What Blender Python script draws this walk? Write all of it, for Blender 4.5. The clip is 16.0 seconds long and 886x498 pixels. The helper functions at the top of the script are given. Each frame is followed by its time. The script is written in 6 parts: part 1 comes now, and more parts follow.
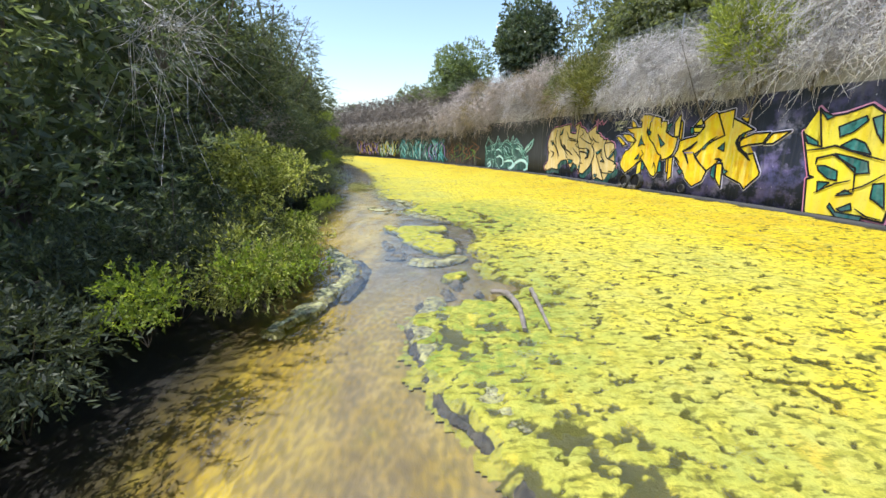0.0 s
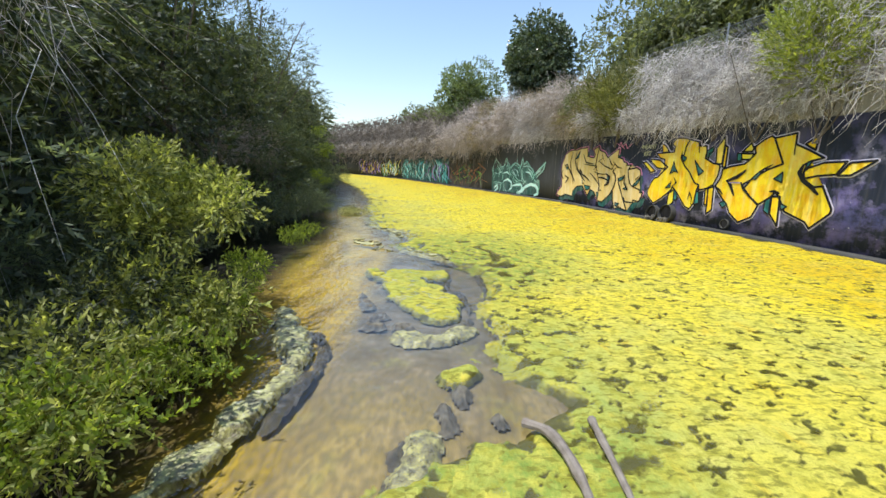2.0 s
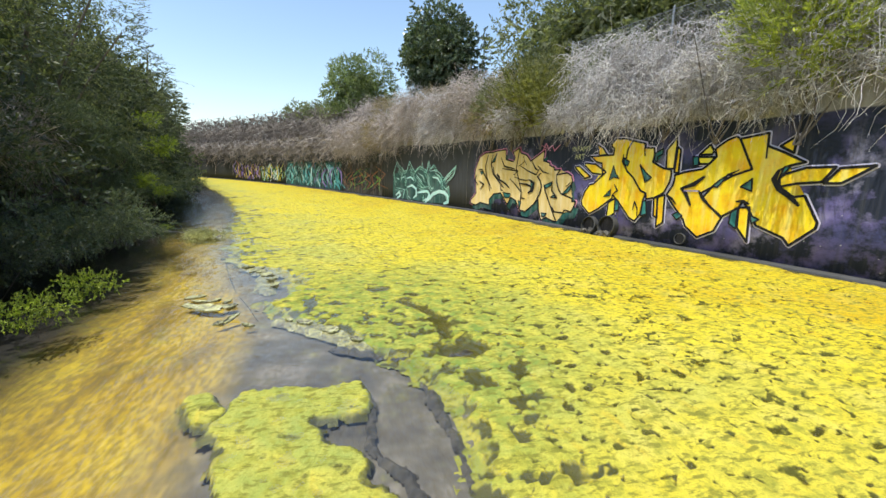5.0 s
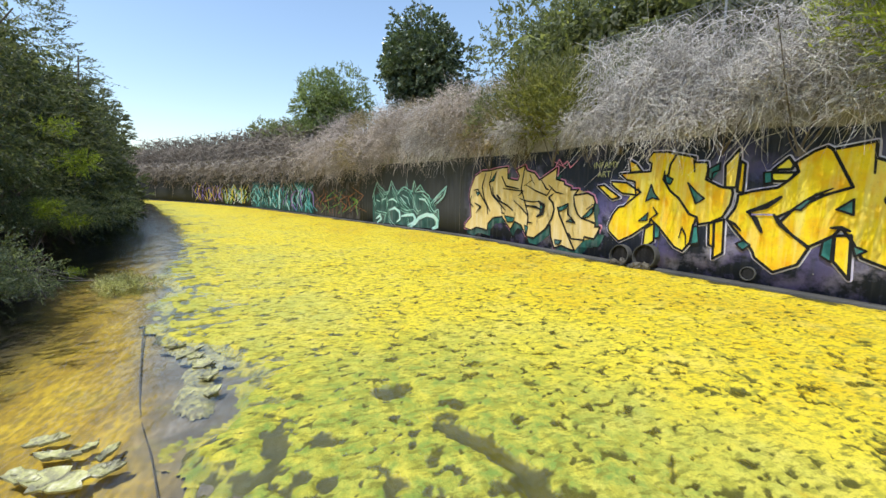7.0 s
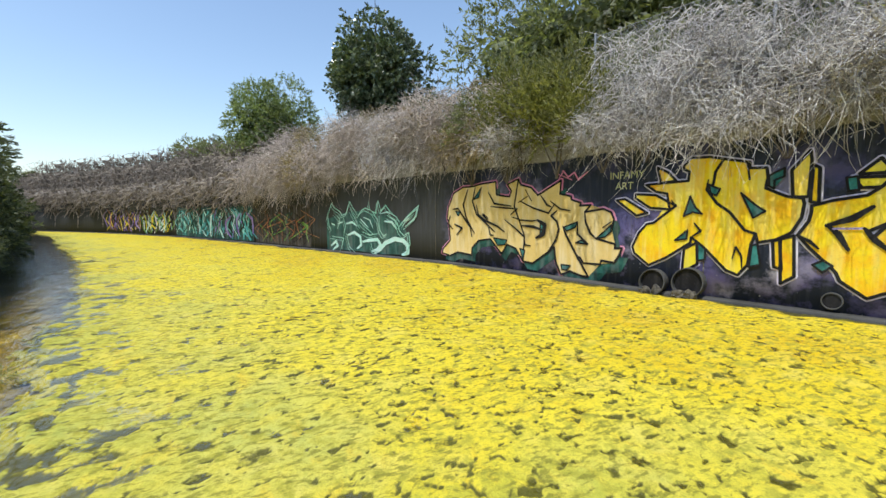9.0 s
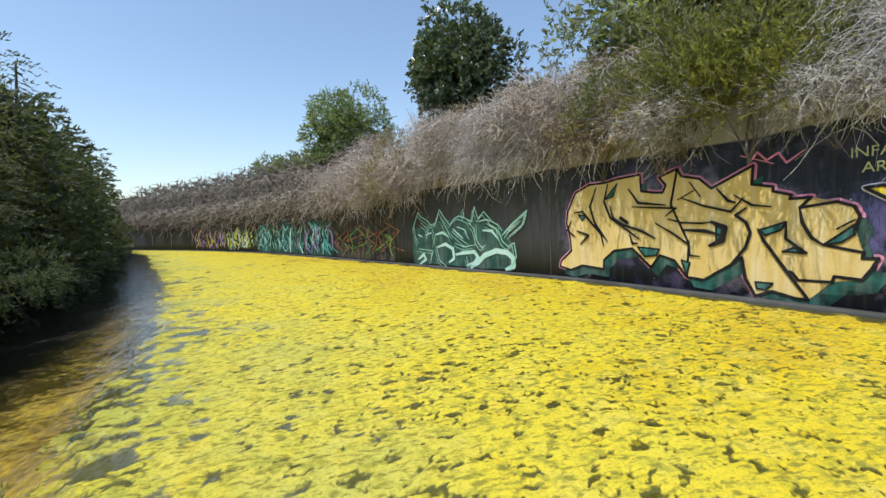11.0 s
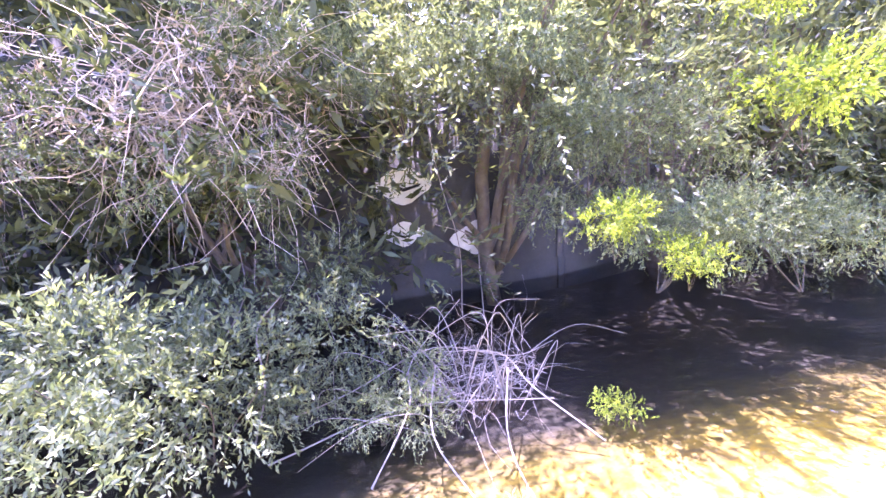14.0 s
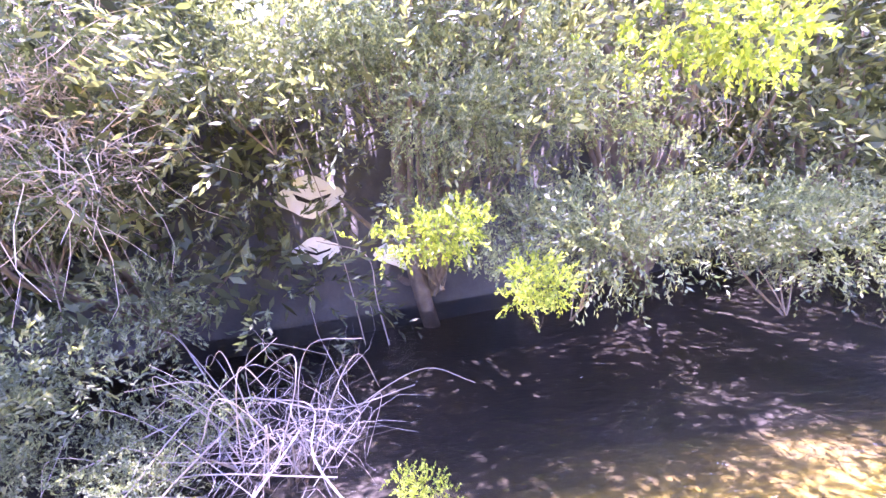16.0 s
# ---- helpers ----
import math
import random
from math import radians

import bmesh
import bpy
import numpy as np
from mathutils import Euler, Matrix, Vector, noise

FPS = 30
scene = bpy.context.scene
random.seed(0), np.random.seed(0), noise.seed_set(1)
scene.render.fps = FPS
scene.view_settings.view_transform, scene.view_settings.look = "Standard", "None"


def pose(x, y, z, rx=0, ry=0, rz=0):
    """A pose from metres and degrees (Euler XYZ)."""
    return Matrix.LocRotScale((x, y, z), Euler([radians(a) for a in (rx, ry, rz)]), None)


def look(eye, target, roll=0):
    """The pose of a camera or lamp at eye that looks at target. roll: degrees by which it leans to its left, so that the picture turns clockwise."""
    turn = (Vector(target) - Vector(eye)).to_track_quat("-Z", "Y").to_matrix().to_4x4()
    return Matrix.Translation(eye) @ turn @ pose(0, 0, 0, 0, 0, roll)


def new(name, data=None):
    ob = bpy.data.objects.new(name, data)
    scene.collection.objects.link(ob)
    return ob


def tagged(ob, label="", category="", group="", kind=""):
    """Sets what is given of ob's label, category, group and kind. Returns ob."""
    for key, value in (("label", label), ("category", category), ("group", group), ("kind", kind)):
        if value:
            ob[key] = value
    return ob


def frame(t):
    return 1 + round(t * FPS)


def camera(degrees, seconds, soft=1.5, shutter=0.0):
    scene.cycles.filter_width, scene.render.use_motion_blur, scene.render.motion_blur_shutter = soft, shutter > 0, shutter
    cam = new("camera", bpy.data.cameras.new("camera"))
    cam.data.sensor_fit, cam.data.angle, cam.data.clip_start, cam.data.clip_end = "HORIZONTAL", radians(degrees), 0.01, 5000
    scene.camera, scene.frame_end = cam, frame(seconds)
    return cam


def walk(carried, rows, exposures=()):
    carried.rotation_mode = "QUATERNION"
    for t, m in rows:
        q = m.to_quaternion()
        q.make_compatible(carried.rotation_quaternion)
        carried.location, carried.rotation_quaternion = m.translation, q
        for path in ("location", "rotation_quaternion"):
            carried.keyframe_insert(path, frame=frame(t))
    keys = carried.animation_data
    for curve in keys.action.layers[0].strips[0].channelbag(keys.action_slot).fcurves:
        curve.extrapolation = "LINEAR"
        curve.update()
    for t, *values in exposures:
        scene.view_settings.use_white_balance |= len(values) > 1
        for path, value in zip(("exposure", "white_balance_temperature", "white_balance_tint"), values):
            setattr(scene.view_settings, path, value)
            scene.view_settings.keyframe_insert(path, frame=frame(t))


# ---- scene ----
import itertools

cam = camera(93.2, 16.0)
METRES, EYE, TILT, LEAN, TURN = 15.6, 1.5, 0.0, 0.0, 0.0
ROWS = [
    (0.0, 0.0, 0.0, 0.0, -0.03, -14.29, 0.14),
    (0.5, -0.0008, 0.0271, 0.0003, 1.47, -9.34, -1.03),
    (1.0, -0.003, 0.0576, 0.0013, 0.06, -10.3, 1.07),
    (1.5, 0.0017, 0.0872, 0.0005, 1.78, -11.26, 0.25),
    (2.0, 0.0008, 0.1167, 0.0001, 0.59, -11.59, -1.32),
    (2.5, -0.0013, 0.1479, 0.0011, -3.19, -11.26, -2.67),
    (3.0, 0.0007, 0.1784, 0.0018, -3.64, -11.04, -2.29),
    (3.5, -0.0026, 0.2071, -0.0004, -6.26, -10.92, -2.06),
    (4.0, -0.0037, 0.2394, -0.0014, -9.2, -11.0, -2.12),
    (6.5, -0.0139, 0.4163, -0.0014, -17.5, -8.86, -0.89),
    (7.0, -0.0141, 0.4499, -0.0014, -17.86, -7.87, -1.16),
    (7.5, -0.0204, 0.4837, -0.0023, -19.0, -7.88, -1.59),
    (8.0, -0.0225, 0.5214, -0.0041, -20.71, -7.15, -0.99),
    (10.5, -0.0451, 0.6998, -0.0023, -30.93, -2.06, 1.37),
    (11.0, -0.0518, 0.7374, -0.0041, -17.55, -3.62, 2.35),
    (11.5, -0.0684, 0.7693, -0.0063, 4.28, -7.73, 3.77),
    (12.0, -0.0804, 0.7958, -0.0085, 26.61, -11.7, 4.62),
    (12.5, -0.0916, 0.8203, -0.0057, 47.72, -13.38, 2.77),
    (13.0, -0.1056, 0.8404, -0.0046, 61.84, -12.77, 1.42),
    (13.5, -0.1129, 0.8629, -0.0058, 72.95, -11.87, 0.82),
    (14.0, -0.1181, 0.8831, -0.0036, 80.37, -12.0, 1.23),
    (14.5, -0.1285, 0.9027, -0.005, 81.72, -9.21, 1.2),
    (15.0, -0.1321, 0.9261, -0.0068, 84.83, -9.11, 2.1),
    (15.5, -0.134, 0.9486, -0.0066, 87.83, -9.95, 3.6),
    (16.0, -0.1449, 0.9735, -0.0079, 88.02, -11.18, 4.63),
]
EXPOSURES = [(0.0, 0.75, 6350, 12), (0.5, 0.72, 6450, 10), (1.5, 0.6, 6500, 10), (4.0, 0.55, 6500, 10), (8.0, 0.5, 6500, 10), (10.5, 0.35, 6500, 10), (11.0, 0.35, 6500, 10), (11.5, 0.45, 6500, 10), (12.0, 0.65, 6300, 14), (12.5, 1.2, 6100, 18), (13.0, 2.35, 5850, 34), (13.5, 3.4, 5750, 52), (14.5, 4.35, 5800, 66), (16.0, 4.45, 5850, 70)]
walk(cam, [(t, pose(0, 0, EYE, TILT, LEAN, TURN) @ pose(METRES * x, METRES * y, METRES * z, 90 + pitch, roll, yaw)) for t, x, y, z, yaw, pitch, roll in ROWS], EXPOSURES)

# ---- daylight: a high sun over the left bank ----
SUN_HEIGHT, SUN_BEARING = 68.0, -110.0  # degrees; bearing from +y towards +x
world = bpy.data.worlds.new("sky")
scene.world = world
world.use_nodes = True
sky = world.node_tree.nodes.new("ShaderNodeTexSky")
sky.sky_type, sky.sun_disc = "NISHITA", False
sky.sun_elevation, sky.sun_rotation = radians(SUN_HEIGHT), radians(SUN_BEARING)
sky.air_density, sky.dust_density, sky.ozone_density = 1.2, 0.7, 2.0
world.node_tree.links.new(sky.outputs[0], world.node_tree.nodes["Background"].inputs[0])
world.node_tree.nodes["Background"].inputs[1].default_value = 0.15
sun = new("sun", bpy.data.lights.new("sun", "SUN"))
sun.data.energy, sun.data.angle, sun.data.color = 3.7, radians(0.5), (1.0, 0.975, 0.93)
b, e = radians(SUN_BEARING), radians(SUN_HEIGHT)
sun.matrix_world = look((math.sin(b) * math.cos(e) * 60, math.cos(b) * math.cos(e) * 60, math.sin(e) * 60), (0, 0, 0))


# ---- materials ----
class Nodes:
    """A short hand for node trees."""

    def __init__(self, name):
        self.m = bpy.data.materials.new(name)
        self.m.use_nodes = True
        self.t = self.m.node_tree
        self.t.nodes.clear()
        self.out = self.t.nodes.new("ShaderNodeOutputMaterial")

    def add(self, kind, inputs=None, operation="", data_type="", blend_type="", attribute_name=""):
        n = self.t.nodes.new("ShaderNode" + kind)
        if operation:
            n.operation = operation
        if data_type:
            n.data_type = data_type
        if blend_type:
            n.blend_type = blend_type
        if attribute_name:
            n.attribute_name = attribute_name
        for k, v in (inputs or {}).items():
            if isinstance(v, bpy.types.NodeSocket):
                self.t.links.new(v, n.inputs[k])
            else:
                n.inputs[k].default_value = v
        return n

    def noise(self, scale, detail=4.0, where=None, rough=0.55, stretch=None):
        where = where or self.add("TexCoord").outputs["Object"]
        if stretch:
            where = self.add("Mapping", {"Vector": where, "Scale": stretch}).outputs[0]
        return self.add("TexNoise", {"Vector": where, "Scale": scale, "Detail": detail, "Roughness": rough}).outputs[0]

    def ramp(self, value, *stops):
        n = self.add("ValToRGB", {"Fac": value})
        el = n.color_ramp.elements
        while len(el) < len(stops):
            el.new(0.5)
        for e1, (p, c) in zip(el, stops):
            e1.position = p
            e1.color = (*c, 1) if isinstance(c, tuple) else (c, c, c, 1)
        return n.outputs[0]

    def mix(self, fac, a, b, blend="MIX"):
        n = self.add("Mix", {"Factor": fac}, data_type="RGBA", blend_type=blend)
        for k, v in ((6, a), (7, b)):
            if isinstance(v, bpy.types.NodeSocket):
                self.t.links.new(v, n.inputs[k])
            else:
                n.inputs[k].default_value = (*v, 1)
        return n.outputs[2]

    def math(self, op, a, b=0.0):
        n = self.add("Math", operation=op)
        for k, v in ((0, a), (1, b)):
            if isinstance(v, bpy.types.NodeSocket):
                self.t.links.new(v, n.inputs[k])
            else:
                n.inputs[k].default_value = v
        return n.outputs[0]

    def bump(self, height, strength, distance=0.01):
        return self.add("Bump", {"Height": height, "Strength": strength, "Distance": distance}).outputs[0]

    def surface(self, color, rough=0.8, normal=None, **more):
        n = self.add("BsdfPrincipled", {"Base Color": color if isinstance(color, bpy.types.NodeSocket) else (*color, 1), "Roughness": rough, **more})
        if normal:
            self.t.links.new(normal, n.inputs["Normal"])
        return n.outputs[0]

    def end(self, shader):
        self.t.links.new(shader, self.out.inputs["Surface"])
        return self.m


def leaf_material(name, dark, mid, light, translucent=0.35, rough=0.6):
    """Leaves that differ one by one and in patches, and let some light through."""
    k = Nodes(name)
    rnd = k.add("NewGeometry").outputs["Random Per Island"]
    c = k.ramp(rnd, (0.0, dark), (0.55, mid), (1.0, light))
    patch = k.ramp(k.noise(0.9, 3.0), (0.35, 0.62), (0.65, 1.15))
    c = k.mix(1.0, c, patch, "MULTIPLY")
    p = k.surface(c, rough)
    tr = k.add("BsdfTranslucent", {"Color": k.mix(1.0, c, (1.25, 1.3, 0.55), "MULTIPLY")}).outputs[0]
    return k.end(k.add("MixShader", {0: translucent, 1: p, 2: tr}).outputs[0])


def twig_material(name, dark, light):
    k = Nodes(name)
    rnd = k.add("NewGeometry").outputs["Random Per Island"]
    c = k.ramp(rnd, (0.0, dark), (1.0, light))
    c = k.mix(1.0, c, k.ramp(k.noise(1.6, 3.0), (0.3, 0.65), (0.7, 1.1)), "MULTIPLY")
    return k.end(k.surface(c, 0.85))


def plain_material(name, a, b, scale=6.0, rough=0.8, bump=0.3, metallic=0.0):
    """Two tones in patches, fine grain on top."""
    k = Nodes(name)
    n1, n2 = k.noise(scale), k.noise(scale * 14, 3.0)
    c = k.mix(k.ramp(n1, (0.3, 0.0), (0.7, 1.0)), a, b)
    c = k.mix(k.math("MULTIPLY", n2, 0.35), c, tuple(v * 0.55 for v in a))
    return k.end(k.surface(c, rough, k.bump(n2, bump), Metallic=metallic))


LEAF_HEDGE = leaf_material("hedge_leaf", (0.045, 0.060, 0.038), (0.085, 0.108, 0.062), (0.15, 0.175, 0.095), 0.4)
# light green shoots, with the sun on them raised into the leaf colour
LEAF_BRIGHT = leaf_material("sunlit_shoot_leaf", (0.13, 0.19, 0.03), (0.27, 0.36, 0.05), (0.48, 0.54, 0.11), 0.55)
LEAF_GREY = leaf_material("greyish_leaf", (0.10, 0.13, 0.085), (0.16, 0.195, 0.125), (0.27, 0.31, 0.205), 0.5)
# clump leaves lightened to carry the sunlight that falls on it
LEAF_PALE = leaf_material("sunlit_pale_leaf", (0.24, 0.25, 0.12), (0.48, 0.48, 0.24), (0.68, 0.66, 0.40), 0.4)
LEAF_TREE = leaf_material("leathery_leaf", (0.045, 0.07, 0.035), (0.11, 0.15, 0.08), (0.24, 0.28, 0.17), 0.2, 0.32)
LEAF_OVER = leaf_material("thicket_leaf", (0.075, 0.09, 0.062), (0.14, 0.165, 0.105), (0.27, 0.29, 0.175), 0.5)
# sunlight on the front shrubs, put into their leaf colours
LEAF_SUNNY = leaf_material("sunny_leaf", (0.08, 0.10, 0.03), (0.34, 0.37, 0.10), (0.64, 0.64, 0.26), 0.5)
LEAF_LIGHT = leaf_material("fresh_leaf", (0.10, 0.135, 0.06), (0.19, 0.24, 0.11), (0.30, 0.36, 0.18), 0.45)
LEAF_OLIVE = leaf_material("olive_leaf", (0.10, 0.12, 0.065), (0.195, 0.22, 0.115), (0.32, 0.34, 0.20), 0.45)
LEAF_BROOM = leaf_material("broom_stem", (0.14, 0.18, 0.035), (0.33, 0.38, 0.08), (0.54, 0.57, 0.18), 0.5)
LEAF_BROOM_DULL = leaf_material("dull_broom_stem", (0.10, 0.115, 0.04), (0.23, 0.24, 0.075), (0.40, 0.38, 0.16), 0.4)
LEAF_RUST = leaf_material("dry_leaf", (0.18, 0.135, 0.09), (0.34, 0.27, 0.19), (0.56, 0.47, 0.35), 0.35)
TWIG_GREY = twig_material("dry_grey_twig", (0.33, 0.30, 0.285), (0.86, 0.83, 0.80))
# bank soil darkened so that it reads as shadow between the twigs
SHADE_SOIL = plain_material("shade_soil", (0.055, 0.043, 0.032), (0.14, 0.11, 0.08), 3.0, 0.95, 0.9)
TWIG_BROWN = twig_material("dry_brown_twig", (0.30, 0.25, 0.21), (0.70, 0.61, 0.53))
TWIG_DUN = twig_material("dun_twig", (0.15, 0.125, 0.10), (0.42, 0.36, 0.29))
BARK = plain_material("bark", (0.10, 0.08, 0.06), (0.19, 0.16, 0.13), 9.0, 0.9, 0.7)
BLEACHED = plain_material("bleached_wood", (0.20, 0.175, 0.155), (0.31, 0.28, 0.26), 12.0, 0.8, 0.4)
WEATHERED = plain_material("weathered_wood", (0.17, 0.145, 0.12), (0.33, 0.29, 0.25), 14.0, 0.85, 0.6)
SOIL = plain_material("dry_soil", (0.17, 0.135, 0.10), (0.27, 0.22, 0.165), 0.7, 0.95, 0.6)
STEEL = plain_material("galvanised_steel", (0.25, 0.26, 0.26), (0.36, 0.37, 0.37), 5.0, 0.5, 0.1, 0.7)
MUD_PALE = plain_material("drying_mud", (0.06, 0.055, 0.045), (0.30, 0.28, 0.22), 22.0, 0.35, 0.9)
MUD = plain_material("wet_mud", (0.035, 0.032, 0.027), (0.15, 0.135, 0.10), 14.0, 0.35, 0.9)


def wall_material():
    """Concrete painted dark to 2.55 m with drifting violet spray, bare above."""
    k = Nodes("painted_concrete")
    uv = k.add("UVMap").outputs[0]
    sep = k.add("SeparateXYZ", {0: uv})
    s, z = sep.outputs[0], sep.outputs[1]
    big, fine = k.noise(0.55, 4.0, uv), k.noise(22.0, 4.0, uv)
    streak = k.noise(1.6, 4.0, uv, stretch=(4.0, 0.35, 1.0))
    bare = k.mix(k.ramp(streak, (0.3, 0.0), (0.7, 1.0)), (0.27, 0.25, 0.225), (0.42, 0.40, 0.37))
    # grey-black paint further on, blue-black near the large pieces
    near = k.ramp(k.math("MULTIPLY", s, 0.05), (0.62, 1.0), (0.68, 0.0))
    base = k.mix(near, (0.050, 0.053, 0.054), (0.020, 0.027, 0.050))
    cloud = k.ramp(k.noise(1.25, 6.0, uv, 0.66), (0.47, 0.0), (0.57, 0.8), (0.70, 1.0))
    violet = k.ramp(k.noise(0.9, 2.0, uv), (0.35, (0.08, 0.09, 0.26)), (0.50, (0.20, 0.17, 0.42)), (0.66, (0.58, 0.56, 0.74)))
    low = k.ramp(k.math("MULTIPLY", z, 0.4), (0.35, 1.0), (0.95, 0.25))
    paint = k.mix(k.math("MULTIPLY", k.math("MULTIPLY", cloud, near), low), base, violet)
    drip = k.ramp(k.noise(2.2, 4.0, uv, stretch=(5.0, 0.25, 1.0)), (0.50, 0.0), (0.74, 0.4))
    paint = k.mix(drip, paint, (0.10, 0.105, 0.12))
    stars = k.add("TexVoronoi", {"Vector": uv, "Scale": 5.5}).outputs["Distance"]
    paint = k.mix(k.math("MULTIPLY", k.ramp(stars, (0.04, 1.0), (0.07, 0.0)), near), paint, (0.5, 0.52, 0.62))
    edge = k.math("ADD", z, k.math("MULTIPLY", big, 0.22))
    c = k.mix(k.ramp(k.math("MULTIPLY", edge, 0.3), (0.795, 0.0), (0.802, 1.0)), paint, bare)
    c = k.mix(k.math("MULTIPLY", fine, 0.3), c, (0.03, 0.03, 0.03))
    return k.end(k.surface(c, 0.8, k.bump(fine, 0.35), **{"Specular IOR Level": 0.2}))


def concrete_material(name, a, b):
    k = Nodes(name)
    n, fine = k.noise(1.3, 6.0), k.noise(30.0, 3.0)
    c = k.mix(k.ramp(n, (0.3, 0.0), (0.7, 1.0)), a, b)
    c = k.mix(k.math("MULTIPLY", fine, 0.3), c, tuple(v * 0.5 for v in a))
    return k.end(k.surface(c, 0.85, k.bump(fine, 0.5)))


def algae_material():
    """A mat of yellow algae: amber and golden by the wall, pale and greener by the stream, dark olive in the pits."""
    k = Nodes("algae")
    wet = k.add("Attribute", attribute_name="wet").outputs["Fac"]
    gold = k.add("Attribute", attribute_name="gold").outputs["Fac"]
    lush = k.add("Attribute", attribute_name="green").outputs["Fac"]
    big, mid, fine = k.noise(0.7, 5.0), k.noise(5.0, 5.0), k.noise(38.0, 4.0, rough=0.7)
    g = k.math("ADD", gold, k.math("MULTIPLY", k.math("SUBTRACT", big, 0.5), 1.0))
    c = k.ramp(g, (0.0, (0.34, 0.37, 0.09)), (0.25, (0.47, 0.44, 0.075)), (0.5, (0.60, 0.495, 0.032)), (0.8, (0.585, 0.44, 0.009)), (1.0, (0.54, 0.36, 0.006)))
    # pale dried skins and amber stains
    c = k.mix(k.ramp(k.noise(1.9, 6.0, rough=0.62), (0.52, 0.0), (0.68, 0.45)), c, (0.58, 0.50, 0.13))
    c = k.mix(k.ramp(k.noise(3.1, 6.0, rough=0.66, stretch=(1.5, 0.6, 1.0)), (0.57, 0.0), (0.71, 0.6)), c, (0.56, 0.34, 0.010))
    c = k.mix(k.ramp(mid, (0.42, 0.0), (0.72, 0.5)), c, (0.60, 0.48, 0.035))
    # green threads
    c = k.mix(k.math("MULTIPLY", lush, k.ramp(k.noise(6.5, 6.0, rough=0.7), (0.40, 1.0), (0.60, 0.15))), c, (0.17, 0.25, 0.045))
    c = k.mix(k.ramp(k.noise(8.5, 5.0, rough=0.65), (0.36, 0.8), (0.49, 0.0)), c, (0.28, 0.27, 0.03))
    c = k.mix(k.ramp(k.noise(21.0, 4.0, rough=0.6, stretch=(0.55, 1.2, 1.0)), (0.38, 0.8), (0.48, 0.0)), c, (0.16, 0.155, 0.02))
    c = k.mix(k.ramp(fine, (0.36, 0.5), (0.50, 0.0)), c, (0.22, 0.23, 0.03))
    dark = k.mix(mid, (0.035, 0.040, 0.010), (0.14, 0.13, 0.018))
    w = k.math("ADD", wet, k.math("MULTIPLY", k.math("SUBTRACT", k.noise(24.0, 4.0, rough=0.7), 0.5), 1.1))
    c = k.mix(k.ramp(w, (0.40, 0.0), (0.72, 1.0)), c, dark)
    r = k.ramp(w, (0.3, 0.8), (0.7, 0.35))
    h = k.math("ADD", k.math("MULTIPLY", fine, 0.5), mid)
    return k.end(k.surface(c, r, k.bump(h, 0.8, 0.03), **{"Specular IOR Level": 0.25}))


def bed_material():
    """Stream bed: ochre algae film and brown silt, streaked along the flow, thicket shade painted black."""
    k = Nodes("stream_bed")
    n = k.noise(1.5, 5.0, stretch=(2.0, 0.6, 1.0))
    f = k.noise(16.0, 5.0, stretch=(1.6, 0.7, 1.0))
    c = k.ramp(n, (0.28, (0.15, 0.10, 0.02)), (0.46, (0.40, 0.285, 0.02)), (0.68, (0.56, 0.43, 0.035)))
    silt = k.add("Attribute", attribute_name="silt").outputs["Fac"]
    grey = k.ramp(k.noise(3.3, 6.0, rough=0.65), (0.34, (0.055, 0.052, 0.048)), (0.52, (0.14, 0.13, 0.11)), (0.70, (0.27, 0.25, 0.21)))
    c = k.mix(silt, c, grey)
    c = k.mix(k.ramp(k.noise(2.7, 6.0, rough=0.7), (0.56, 0.0), (0.70, 0.55)), c, (0.30, 0.31, 0.06))
    c = k.mix(k.ramp(f, (0.4, 0.6), (0.62, 0.0)), c, (0.10, 0.085, 0.05))
    # near-black stands for the shade under the thicket
    c = k.mix(k.add("Attribute", attribute_name="thicket_shade").outputs["Fac"], c, (0.010, 0.009, 0.008))
    return k.end(k.surface(c, 0.8, k.bump(f, 0.5, 0.02)))


def water_material():
    k = Nodes("water")
    n = k.noise(3.2, 3.0, stretch=(1.0, 0.6, 1.0))
    f = k.noise(19.0, 2.0, stretch=(1.0, 0.55, 1.0))
    nor = k.bump(k.math("ADD", n, k.math("MULTIPLY", f, 0.35)), 0.55, 0.05)
    glass = k.add("BsdfTransparent", {"Color": (0.95, 0.94, 0.88, 1)}).outputs[0]
    gloss = k.add("BsdfGlossy", {"Roughness": 0.06, "Normal": nor}).outputs[0]
    fr = k.add("Fresnel", {"IOR": 1.72, "Normal": nor}).outputs[0]
    return k.end(k.add("MixShader", {0: fr, 1: glass, 2: gloss}).outputs[0])


def crust_material():
    """Half-wet crust of mud and algae: dark, pale and green flecks close together."""
    k = Nodes("mud_crust")
    n1, n2, n3 = k.noise(9.0, 6.0, rough=0.7), k.noise(24.0, 5.0, rough=0.7), k.noise(70.0, 3.0)
    c = k.ramp(n1, (0.30, (0.07, 0.065, 0.045)), (0.45, (0.24, 0.235, 0.14)), (0.56, (0.42, 0.42, 0.17)), (0.68, (0.60, 0.58, 0.46)))
    c = k.mix(k.ramp(n2, (0.38, 0.7), (0.52, 0.0)), c, (0.05, 0.045, 0.03))
    return k.end(k.surface(c, k.ramp(n2, (0.35, 0.2), (0.7, 0.8)), k.bump(k.math("ADD", n2, k.math("MULTIPLY", n3, 0.4)), 0.7, 0.015)))


CRUST = crust_material()
WALL = wall_material()
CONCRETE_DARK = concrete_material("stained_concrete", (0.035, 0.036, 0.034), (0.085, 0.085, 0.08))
ALGAE, BED, WATER = algae_material(), bed_material(), water_material()


